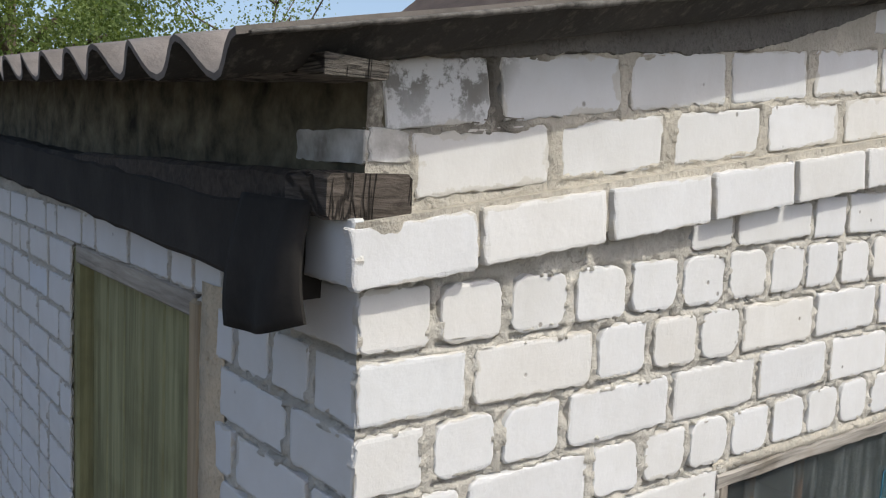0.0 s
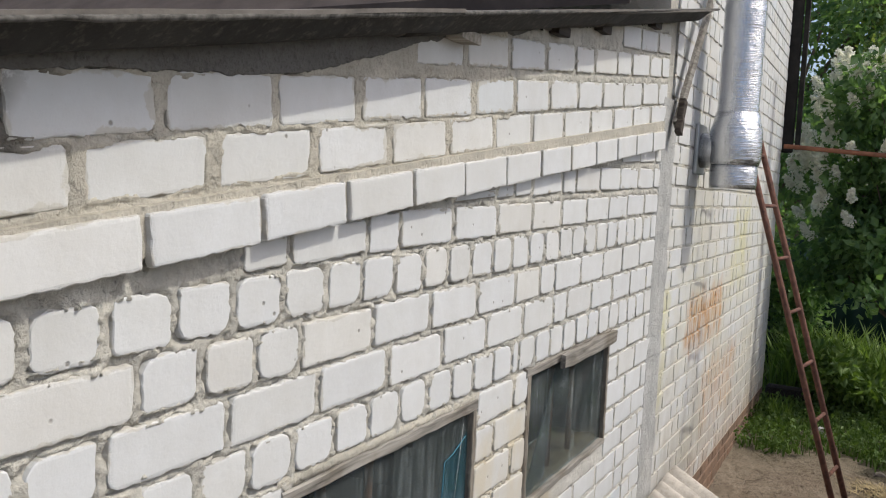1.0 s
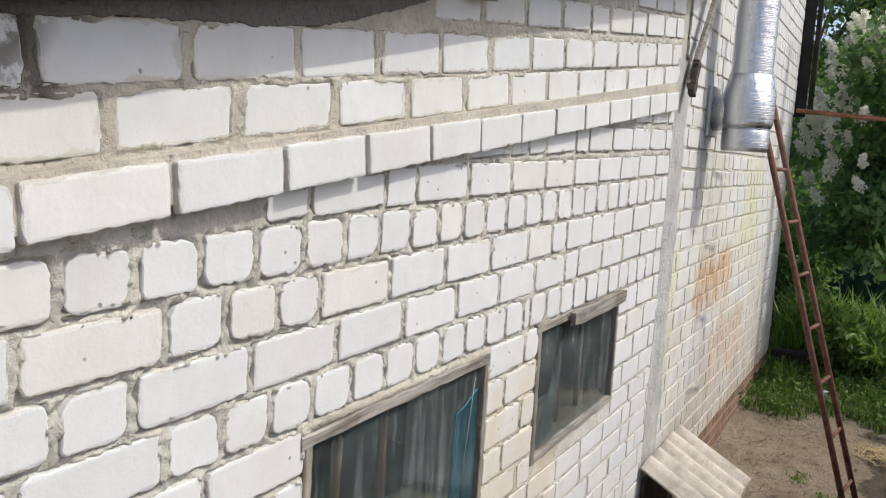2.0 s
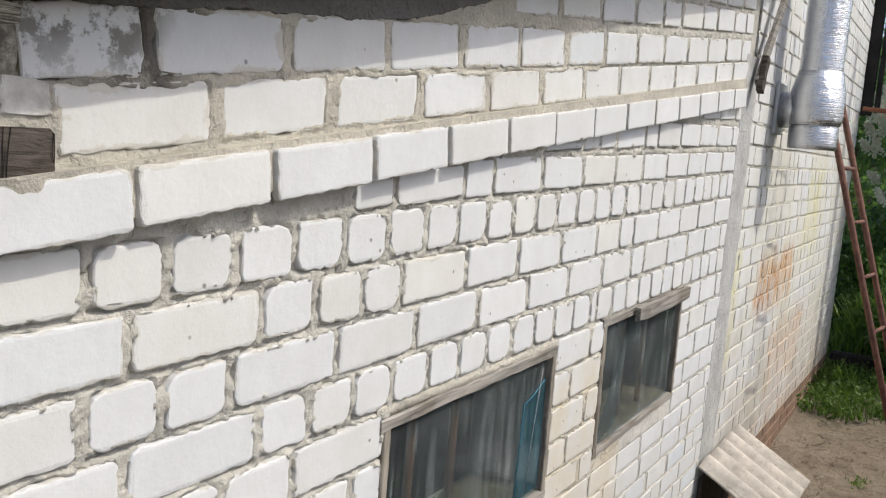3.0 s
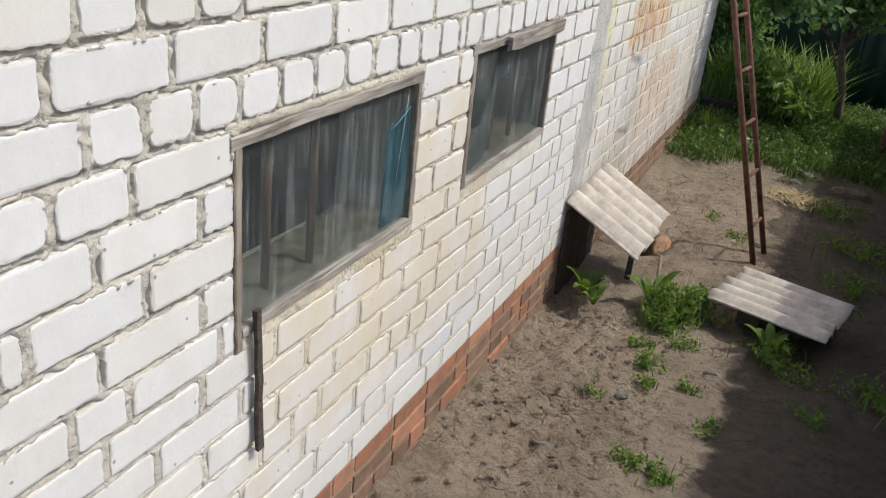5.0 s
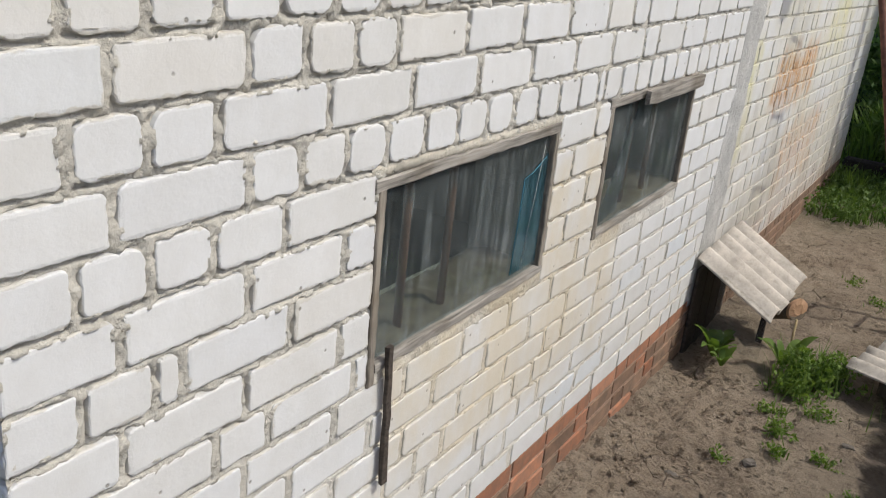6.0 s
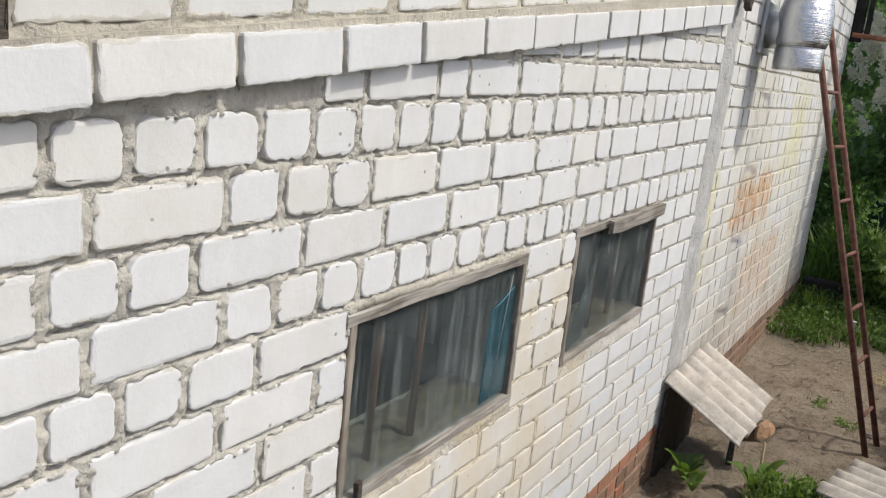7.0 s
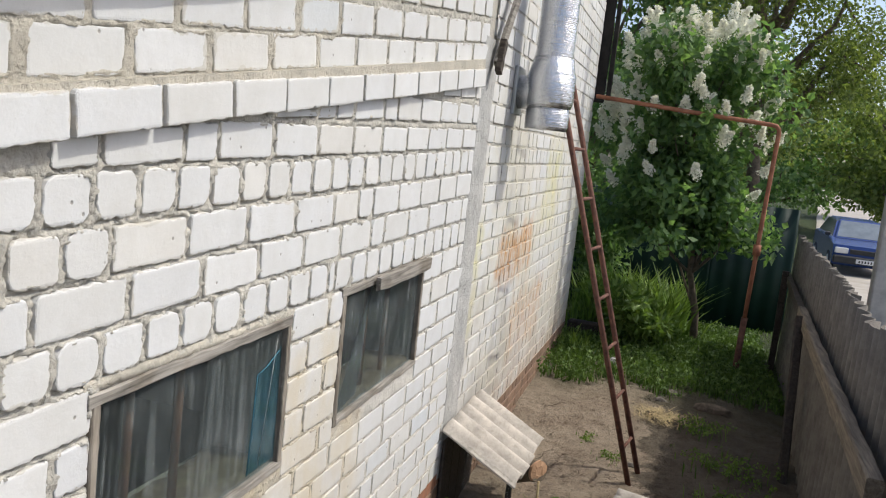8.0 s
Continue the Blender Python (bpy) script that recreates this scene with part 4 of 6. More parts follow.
bmesh.ops.recalc_face_normals(bm, faces=bm.faces)
tagged(link("trim", bm, M_CEMENT), "grey cement strip smeared up a wall joint", "trim", kind="structure")

# house wall
wall_house = thing("wall_house", "tall white silicate brick house wall with rust stains", "wall", kind="structure")
part("mortar_body", box((-0.30, SEAM0, 0.2), (-PROUD, FAR_END, 4.2)), M_MORTAR, wall_house)
count = 0
rest_v, rest_f = [], []
HOUSE = 1.06                       # its bricks are a little larger
z = PLINTH_TOP + 0.006
k = 0
while z < 4.1:
    for y0, y1 in lay("HS" if k % 2 else "TS", 0.004, (FAR_END - SEAM1) / HOUSE - 0.003, 200 + k, fill="SSSH" if k % 5 else "H"):
        y0, y1 = SEAM1 + y0 * HOUSE, SEAM1 + y1 * HOUSE
        if z < 3.2 and y0 < 6.6 and count < 290:
            put_brick(wall_house, M_BRICK, y0, y1, z + 0.047, TALL * HOUSE, rnd)
            count += 1
        else:
            me = rnd.choice(stock(min((LONG, HEAD, THREE, QUARTER), key=lambda v: abs(v - (y1 - y0))), M_BRICK_REST))
            RECTS["wall_house"].append(((y0 + y1) / 2, z + 0.047, (y1 - y0) / 2, TALL * HOUSE / 2, 0.0))
            base = len(rest_v)
            rest_v += [(v.co.x, v.co.y * HOUSE + (y0 + y1) / 2, v.co.z * HOUSE + z + 0.047) for v in me.vertices]
            rest_f += [tuple(base + i for i in p.vertices) for p in me.polygons]
    z += 0.1045
    k += 1
mortar_sheet("mortar_joints", wall_house, (M_MORTAR_PALE,), RECTS["wall_house"], (SEAM1, FAR_END), (0.236, 3.3), 0.011, lambda y, z: z > 0, lambda y, z: np.zeros(len(y)), None, 0.9, 21)
me = bpy.data.meshes.new("brick_rest")
me.from_pydata(rest_v, [], rest_f)
me.materials.append(M_BRICK_REST)
ob = new("brick_rest", me)
ob.parent = wall_house
tagged(ob, kind="stuff")
part("end_wall", box((-4.0, FAR_END - 0.3, 0.0), (-0.302, FAR_END, 4.2)), M_MORTAR, wall_house)

# front wall with the door
DOOR = (-1.47, -0.56, 1.67)
wall_front = thing("wall_front", "shaded white brick front wall round a plank door", "wall", kind="structure")
bm = bmesh.new()
for x0, x1, z0, z1 in ((-4.0, DOOR[0], -0.4, 1.75), (DOOR[1], -0.262, -0.4, 1.75), (DOOR[0], DOOR[1], DOOR[2], 1.75), (-4.0, -0.262, 1.75, 2.03)):
    add_box(bm, (x0, PROUD, z0), (x1, 0.25, z1))
for i in range(20):
    x0 = -4.0 + 0.187 * i
    add_box(bm, (x0, PROUD, 2.03), (x0 + 0.187, 0.25, 2.052 - 0.045 * (x0 + 0.187)))
add_box(bm, (-0.262, PROUD, -0.4), (-0.012, 0.0 + 0.02, 2.03))
part("mortar_body", bm, M_MORTAR, wall_front)
face_front = Matrix.Rotation(-math.pi / 2, 4, "Z")
for k, text in enumerate(["TSH", "HHHS", "TSSH", "HSHS", "TSSS", "HSSS", "THSS", "HSHS", "TSSH", "HSSH", "TSSS", "HSSS", "THSS"]):
    lo = course_low(k + 1, 0) if k < 13 else 0
    for y0, y1 in lay(text, 0.003, 2.6, 300 + k, fill="SSH", gaps=[(-DOOR[1] - 0.07 if lo > 0 else 9, -DOOR[0])] if lo + 0.05 < DOOR[2] else ()):
        put_brick(wall_front, M_BRICK, -y1, -y0, lo + 0.049, 0.086, rnd, m=face_front, worn=0.008 if y0 < 0.01 else 0.012)
mortar_sheet("mortar_joints", wall_front, (M_MORTAR,), RECTS["wall_front"], (-2.6, -0.002), (0.5, 1.8), 0.0075, lambda x, z: ~((x > DOOR[0]) & (x < DOOR[1]) & (z < DOOR[2])), lambda x, z: np.zeros(len(x)), face_front, -9.0, 31)
for y0, y1 in lay("H", -0.028, 0.1, 350):
    put_brick(wall_front, M_BRICK, -y1, -y0, BAND_LOW + 0.042, 0.088, rnd, m=Matrix.Translation((0, -0.03, 0)) @ face_front, worn=0.008)
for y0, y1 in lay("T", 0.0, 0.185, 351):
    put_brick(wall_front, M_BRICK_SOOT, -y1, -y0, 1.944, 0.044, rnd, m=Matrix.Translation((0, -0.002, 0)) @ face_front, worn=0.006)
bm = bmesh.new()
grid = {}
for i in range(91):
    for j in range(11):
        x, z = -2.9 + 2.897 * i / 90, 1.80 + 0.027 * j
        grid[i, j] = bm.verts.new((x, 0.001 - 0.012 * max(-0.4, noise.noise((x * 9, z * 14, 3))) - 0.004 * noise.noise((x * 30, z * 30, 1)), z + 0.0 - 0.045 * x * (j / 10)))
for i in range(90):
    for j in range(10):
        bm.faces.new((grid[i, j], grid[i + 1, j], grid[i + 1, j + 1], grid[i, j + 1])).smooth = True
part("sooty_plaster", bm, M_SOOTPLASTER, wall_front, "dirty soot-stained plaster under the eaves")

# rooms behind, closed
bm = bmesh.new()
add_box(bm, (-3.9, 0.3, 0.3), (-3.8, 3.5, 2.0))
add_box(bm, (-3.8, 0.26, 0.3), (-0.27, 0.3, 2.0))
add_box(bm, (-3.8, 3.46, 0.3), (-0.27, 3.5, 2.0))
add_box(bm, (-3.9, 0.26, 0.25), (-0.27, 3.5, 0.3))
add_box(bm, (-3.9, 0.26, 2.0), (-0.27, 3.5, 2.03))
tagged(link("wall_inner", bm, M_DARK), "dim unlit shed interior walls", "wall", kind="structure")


# ---- windows ----
def window(name, w, lean, seed, label):
    y0, y1, z0, z1 = w
    t = thing(name, label, "window", (0, (y0 + y1) / 2, z0), kind="structure")
    hw, h = (y1 - y0) / 2, z1 - z0
    c = 0.024
    drop = 0.03 if seed < 20 else 0.0
    boards = [((-hw - 0.012, h - c / 2), (hw, h - c / 2), c + 0.006, "z"), ((-hw + c, c / 2), (hw, c / 2), c, "z"), ((-hw + c / 2, -drop), (-hw + c / 2, h - c), c, "y"), ((hw - c / 2, c), (hw - c / 2, h - c), c - 0.004, "y")]
    for i, ((ya, za), (yb, zb), wd, up) in enumerate(boards):
        bm_ = rough_board((-0.011, ya, za), (-0.011, yb, zb), wd, 0.030, (0, 0, 1) if up == "z" else (0, 1, 0), seed + i, 0.0028, 18)
        part("frame_board", bm_, M_GREYWOOD if up == "z" else M_GREYWOOD_Z, t)
    part("pane", box((-0.0165, -hw + c - 0.004, c - 0.004), (-0.0125, hw - c + 0.004, h - c + 0.004)), M_GLASS, t).visible_shadow = False
    # worn plaster sill behind the glass
    bm_ = bmesh.new()
    rows = []
    for i in range(41):
        y = -hw + 0.02 + (2 * hw - 0.04) * i / 40
        back = -0.20 + 0.03 * noise.noise((y * 7, seed, 0)) + 0.015 * noise.noise((y * 25, seed, 0))
        rows.append([bm_.verts.new((x, y, z)) for x, z in ((-0.03, 0.0), (-0.03, 0.030))] + [bm_.verts.new((-0.03 + (back + 0.03) * k / 6, y, 0.034 + 0.016 * noise.noise((y * 11, k * 0.7, seed)) + 0.008 * noise.noise((y * 35, k * 2.0, seed)))) for k in range(1, 7)] + [bm_.verts.new((back - 0.02, y, -0.02))])
    for r0, r1 in zip(rows, rows[1:]):
        for a, b_, c_, d in zip(r0, r0[1:], r1[1:], r1):
            bm_.faces.new((a, b_, c_, d)).smooth = True
    bmesh.ops.recalc_face_normals(bm_, faces=bm_.faces)
    part("window_sill", bm_, M_SILL, t, "crumbly plaster sill behind the glass")
    for i in range(2 if seed < 20 else 3):
        yb = -hw * (0.54 if seed < 20 else 0.64) + i * (0.19 if seed < 20 else 0.22)
        part("window_bar", tube([(-0.062, yb, 0.03), (-0.062, yb + 0.01, h - 0.02)], 0.011, 8), M_PIPE_RED, t)
    t.rotation_euler = (lean, 0, 0)
    return t


bm = bmesh.new()
prev = None
for i in range(61):
    y = W1[0] - 0.03 + (W1[1] - W1[0] + 0.06) * i / 60
    lift = 0.010 * noise.noise((y * 14, 3, 0)) + 0.006 * noise.noise((y * 50, 3, 0))
    row = [bm.verts.new((x, y, z)) for x, z in ((-0.03, W1[3] + 0.03), (-0.003 + lift * 0.3, W1[3] + 0.022 + lift), (-0.0005 + lift * 0.3, W1[3] + 0.010 + lift * 0.5), (-0.002, W1[3] - 0.001 + lift * 0.3), (-0.03, W1[3] - 0.004))]
    if prev:
        for a, b_, c, d in zip(prev, prev[1:], row[1:], row):
            bm.faces.new((a, b_, c, d)).smooth = True
    prev = row
bmesh.ops.recalc_face_normals(bm, faces=bm.faces)
part("mortar_fill", bm, M_MORTAR_WARM, wall_annex, "ochre mortar packed over a window board")
win1 = window("window_1", W1, 0.012, 11, "small dusty window in a weathered grey wooden frame")
win2 = window("window_2", W2, 0.022, 23, "small dusty window with a loose board over its top")
bm = bmesh.new()
v = [bm.verts.new(p) for p in ((-0.011, 0.235, 0.04), (-0.011, 0.385, 0.045), (-0.011, 0.385, 0.37), (-0.011, 0.30, 0.33), (-0.011, 0.255, 0.32))]
f = bm.faces.new(v)
got = bmesh.ops.extrude_face_region(bm, geom=[f])
bmesh.ops.translate(bm, verts=[g for g in got["geom"] if isinstance(g, bmesh.types.BMVert)], vec=(0.003, 0, 0))
bmesh.ops.recalc_face_normals(bm, faces=bm.faces)
part("glass_piece", bm, M_SHARD, win1, "blue-green pane offcut tucked behind the frame").visible_shadow = False
part("glass_edge", tube([(-0.007, 0.234, 0.045), (-0.007, 0.254, 0.32), (-0.007, 0.30, 0.33), (-0.007, 0.372, 0.362)], 0.0012, 6), M_SHARD_EDGE, win1, "bright cut edge of a blue pane")
part("glass_edge", tube([(-0.0065, 0.29, 0.05), (-0.0065, 0.355, 0.40)], 0.0008, 6), M_CEMENT, win1, "pale crack line in the glass")
bm = bmesh.new()
v = [bm.verts.new(p) for p in ((-0.011, -0.40, 0.035), (-0.011, -0.22, 0.06), (-0.011, -0.16, 0.41))]
f = bm.faces.new(v)
got = bmesh.ops.extrude_face_region(bm, geom=[f])
bmesh.ops.translate(bm, verts=[g for g in got["geom"] if isinstance(g, bmesh.types.BMVert)], vec=(0.003, 0, 0))
bmesh.ops.recalc_face_normals(bm, faces=bm.faces)
part("glass_piece", bm, M_GLASS, win2, "loose triangular offcut of dusty glass").visible_shadow = False
part("loose_board", rough_board((0.022, -0.17, 0.452), (0.022, 0.43, 0.448), 0.05, 0.02, (0, 0, 1), 8), M_GREYWOOD, win2)

tagged(link("wooden_slat", rough_board((0.016, 0.873, 0.97), (0.018, 0.885, 0.60), 0.021, 0.012, (0, 1, 0), 4, 0.003), M_DARKWOOD), "thin rotten brown slat hanging below a window", "slat")

# ---- annex roof ----
roof = thing("roof", "grey corrugated slate roof with mossy wavy edge", "roof", kind="structure")
R_SLOPE = 0.205
RIM_X, R_FRONT = 0.118, -0.22


def roof_z(y):
    """Height of the wave crests over y."""
    return 2.089 + R_SLOPE * y


for i in range(3):
    y_lo = R_FRONT + i * 1.3
    m = frame_of((1, 0, -0.045), (0, 1, R_SLOPE), (RIM_X - 0.168 * 20, y_lo, roof_z(y_lo) - 0.023 + 0.045 * 3.33 + 0.006 * (2 - i)))
    bm = corrugated(0.168 * 20, 1.46, 0.168, 0.045, 0.008, 3 + i, 10, 10, 0.01)
    # Undersides get a darker slate: soot plus their shade put into the colour.
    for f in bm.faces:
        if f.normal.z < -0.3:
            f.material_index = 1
        elif abs(f.normal.z) < 0.6 and abs(f.normal.x) > 0.75 or abs(f.normal.y) > 0.75:
            f.material_index = 2
    bm.transform(m)
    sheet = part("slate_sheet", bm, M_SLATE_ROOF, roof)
    sheet.data.materials.append(M_SLATE_SHADE_SOOT)
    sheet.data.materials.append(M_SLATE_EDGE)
bm = bmesh.new()
prev = None
for i in range(161):
    y = R_FRONT + 0.01 + (3.98 - R_FRONT) * i / 160
    z = roof_z(y) + 0.004
    drop = 0.003 + 0.006 * min(1.0, i / 25) + 0.003 * noise.noise((y * 12, 0, 2)) + 0.002 * noise.noise((y * 45, 0, 2))
    out = 0.002 * noise.noise((y * 20, 4, 2))
    row = [bm.verts.new((RIM_X + x, y, z + h)) for x, h in ((-0.02, 0.0), (0.001 + out, 0.001), (0.006 + out, -0.3 * drop), (0.004 + out, -drop), (-0.004, -drop - 0.001))]
    if prev:
        for a, b_, c, d in zip(prev, prev[1:], row[1:], row):
            bm.faces.new((a, b_, c, d)).smooth = True
    prev = row
bmesh.ops.recalc_face_normals(bm, faces=bm.faces)
part("roof_edge", bm, M_RIM, roof, "speckled lichen-covered slate edge")
for y, tall, end in ((-0.075, 0.021, 0.098), (1.40, 0.028, 0.05), (2.08, 0.03, 0.03), (2.5, 0.03, 0.03), (3.2, 0.03, 0.03)):
    z = roof_z(y) - (0.034 if y < 0 else 0.040) - tall / 2
    part("batten", rough_board((-3.2, y, z + 0.15), (end, y, z), tall, 0.085 if y < 0 else 0.10, (0, 0, 1), int(y * 9) + 40, 0.004, 30), M_BATTEN if y < 0 else M_GREYWOOD_X if y < 1.5 else M_SOOTWOOD, roof)
part("wall_plate", rough_board((-3.4, 0.006, 1.882), (-0.10, 0.004, 1.882), 0.058, 0.125, (0, 0, 1), 77, 0.004, 30), M_SOOTWOOD, roof, "soot-black timber along the wall head")
part("wall_plate", rough_board((-0.10, 0.002, 1.882), (0.012, 0.002, 1.882), 0.058, 0.125, (0, 0, 1), 78, 0.003, 6), M_PLATE, roof, "cracked dark timber end set on the brick band")
beam = thing("black_beam", "black tarred beam along the front under the eaves", "beam", (-1.6, -0.02, 1.83))
bm = rough_board((-1.6, 0.0, 0.09), (1.50, 0.0, -0.03), 0.125, 0.085, (0, 0, 1), 60, 0.004, 40)
part("timber", bm, M_BLACK, beam)
# tar paper hanging down over its end
bm = bmesh.new()
grid = {}
for i in range(17):
    for j in range(13):
        f, g = i / 16, j / 12
        x = 1.385 + 0.185 * f + 0.012 * g * (f - 0.3)
        low = 0.190 + 0.012 * math.sin(math.pi * f) - 0.035 * f
        z = 0.045 - g * low
        y = -0.050 - 0.020 * math.sin(math.pi * min(1.0, g * 0.7)) - 0.006 * math.sin(f * 9 + g * 2) * g + 0.012 * max(0.0, f - 0.85) / 0.15
        for side in (0, 1):
            grid[side, i, j] = bm.verts.new((x, y + 0.004 * side, z))
for i in range(16):
    for j in range(12):
        bm.faces.new((grid[0, i, j], grid[0, i + 1, j], grid[0, i + 1, j + 1], grid[0, i, j + 1])).smooth = True
        bm.faces.new((grid[1, i, j], grid[1, i, j + 1], grid[1, i + 1, j + 1], grid[1, i + 1, j])).smooth = True
for i in range(16):
    for j in (0, 12):
        bm.faces.new((grid[0, i, j], grid[1, i, j], grid[1, i + 1, j], grid[0, i + 1, j]))
for j in range(12):
    for i in (0, 16):
        bm.faces.new((grid[0, i, j], grid[0, i, j + 1], grid[1, i, j + 1], grid[1, i, j]))
bmesh.ops.recalc_face_normals(bm, faces=bm.faces)
part("tar_paper_flap", bm, M_BLACK, beam, "black tar paper hanging over the beam end")

# ---- door ----
door = thing("door_1", "green plank shed door in a bare ochre frame", "door", ((DOOR[0] + DOOR[1]) / 2, 0.05, -0.1), kind="structure")
hw = (DOOR[1] - DOOR[0]) / 2
for i in range(6):
    x0 = -hw + 0.03 + i * (2 * hw - 0.06) / 6
    x1 = x0 + (2 * hw - 0.06) / 6 - 0.009
    part("plank", box((x0, 0.0, 0.0), (x1, 0.03, DOOR[2] + 0.06), bevel=0.004), M_DOOR, door)
part("door_frame", box((hw - 0.03, -0.055, 0.0), (hw + 0.025, 0.03, DOOR[2] + 0.09), bevel=0.006), M_DOORFRAME, door)
part("door_frame", box((-hw - 0.02, -0.04, 0.0), (-hw + 0.03, 0.03, DOOR[2] + 0.09), bevel=0.006), M_DOOR, door)
part("door_lintel", box((-hw + 0.03, -0.045, DOOR[2] + 0.05), (hw - 0.03, 0.03, DOOR[2] + 0.10), bevel=0.005), M_GREYWOOD_X, door)
bm = bmesh.new()
prev = None
for i in range(41):
    z = 0.3 + 1.5 * i / 40
    w = 0.012 * noise.noise((z * 7, 2, 0)) + 0.006 * noise.noise((z * 25, 2, 0))
    row = [bm.verts.new((hw + x, y, z)) for x, y in ((0.02, -0.01), (0.026, -0.053 + w * 0.3), (0.075 + w, -0.056 + w * 0.4), (0.125 + w * 1.5, -0.046))]
    if prev:
        for a, b_, c, d in zip(prev, prev[1:], row[1:], row):
            bm.faces.new((a, b_, c, d)).smooth = True
    prev = row
bmesh.ops.recalc_face_normals(bm, faces=bm.faces)
part("jamb_plaster", bm, M_JAMB, door, "rough ochre clay plaster beside the frame")

# house roof behind the annex
house_roof = thing("roof_house", "dark brown sheet roof of the taller house", "roof", (0, 0, 0), kind="structure")
bm = bmesh.new()
prism(bm, [(2.98, 2.80), (5.6, 4.9), (7.95, 4.2), (7.95, 4.12), (5.6, 4.8), (2.98, 2.735)], -5.0, -0.04)
bmesh.ops.recalc_face_normals(bm, faces=bm.faces)
part("roof_sheet", bm, make_plain("brown_sheet", (0.055, 0.04, 0.032), (0.11, 0.085, 0.07), 5.0, 0.7), house_roof)

# ---- things on the house wall ----
flue = thing("flue_pipe", "shiny foil-wrapped flue pipe fixed to a house wall", "flue pipe", (0.2, 4.27, 2.02))
part("lower_sleeve", tube([(0, 0, 0), (0, 0, 0.03), (0, 0, 0.10), (0, 0, 0.13)], [0.118, 0.122, 0.122, 0.117], 32), M_FOIL, flue)
part("tee", tube([(0, 0, 0.125), (0, 0, 0.16), (0, 0, 0.30), (0, 0, 0.36), (0, 0, 0.40)], [0.124, 0.134, 0.134, 0.118, 0.112], 32), M_FOIL, flue)
rings = [(0.003 * noise.noise((i * 0.21, 0, 1)), 0.003 * noise.noise((i * 0.21, 4, 1)), 0.39 + 0.024 * i) for i in range(80)]
part("riser", tube(rings, [0.105 + (0.0022 if i % 2 else -0.0008) + 0.002 * noise.noise((i * 0.6, 7, 1)) for i in range(80)], 36), M_FOIL, flue)
part("branch", tube([(0, 0, 0.20), (-0.19, 0.03, 0.20)], 0.095, 28), M_FOIL, flue)
part("collar", box((-0.20, -0.075, 0.07), (-0.178, 0.135, 0.34), bevel=0.006), make_plain("zinc", (0.4, 0.41, 0.42), (0.55, 0.56, 0.57), 9.0, 0.4, 0.8), flue)

tagged(link("leaning_board", rough_board((0.03, 3.62, 2.30), (0.07, 4.02, 2.95), 0.055, 0.022, (0, 1, -0.6), 14), M_GREYWOOD), "weathered grey board leaning up against the wall", "board")
tagged(link("leaning_board", rough_board((0.05, 3.60, 2.26), (0.05, 3.66, 2.42), 0.05, 0.03, (0, 1, 0), 15), M_DARKWOOD), "short dark rotten board end hanging on the wall", "board")
bm = box((0.0, -0.05, 0.0), (0.11, 0.02, 2.2), bevel=0.01)
add_box(bm, (0.125, -0.04, 0.03), (0.165, 0.03, 2.2))
bm.transform(Matrix.Translation((-0.02, FAR_END + 0.06, 2.42)))
tagged(link("trim", bm, M_BLACK), "dark boarded eave end on the house corner", "trim", kind="structure")

# ---- ladder ----
ladder = thing("ladder", "rusty narrow iron ladder leaning on the wall", "ladder", (0.94, 4.76, 0))
foot_a, foot_b = Vector((-0.015, -0.125, -0.09)), Vector((0.025, 0.125, -0.09))
top_a, top_b = Vector((-0.87, -0.185, 2.75)), Vector((-0.84, 0.165, 2.75))
part("rail", tube([foot_a, foot_a.lerp(top_a, 0.5), top_a], 0.017, 10), M_RUST, ladder)
part("rail", tube([foot_b, foot_b.lerp(top_b, 0.5), top_b], 0.017, 10), M_RUST, ladder)
for i in range(9):
    f = 0.09 + i * 0.104
    part("rung", tube([foot_a.lerp(top_a, f), foot_b.lerp(top_b, f)], 0.011, 8), M_RUST, ladder)

# ---- corrugated pieces ----
c00, c10, c01 = Vector((0.02, 3.46, 0.49)), Vector((0.02, 4.27, 0.49)), Vector((0.415, 3.42, 0.275))
m = frame_of(c10 - c00, c01 - c00, c00)
bm = corrugated(0.78, (c01 - c00).length, 0.15, 0.050, 0.008, 21, 12, 14, 0.022)
bm.transform(m)
bmesh.ops.recalc_face_normals(bm, faces=bm.faces)
canopy = thing("slate_canopy", "sand-coloured corrugated slate piece leaning over a cellar opening", "slate sheet", (0.2, 3.85, 0.0))


def under(ob, parent):
    ob.parent = parent
    ob.matrix_parent_inverse = Matrix.Translation(-parent.location)
    return ob


under(link("sheet", bm, M_SLATE), canopy)
under(link("prop_stick", rough_board((0.30, 3.95, -0.1), (0.30, 3.95, 0.315), 0.03, 0.03, (0, 1, 0), 91), M_SOOTWOOD), canopy)
c00, c10, c01 = Vector((0.76, 3.60, 0.115)), Vector((0.895, 4.13, 0.10)), Vector((1.345, 3.585, 0.10))
m = frame_of(c10 - c00, c01 - c00, c00)
bm = corrugated(0.56, 0.58, 0.112, 0.034, 0.008, 22, 12, 14, 0.022)
bm.transform(m)
tagged(link("slate_sheet", bm, M_SLATE), "grey corrugated slate piece lying over low plants", "slate sheet")
for p in ((0.97, 3.82), (1.20, 3.80)):
    tagged(link("wood_block", box((p[0] - 0.06, p[1] - 0.04, -0.2), (p[0] + 0.06, p[1] + 0.04, 0.075), bevel=0.008), M_BARK), "dark wood block propping up a slate piece", "block")
bm = bmesh.new()
grid = {}
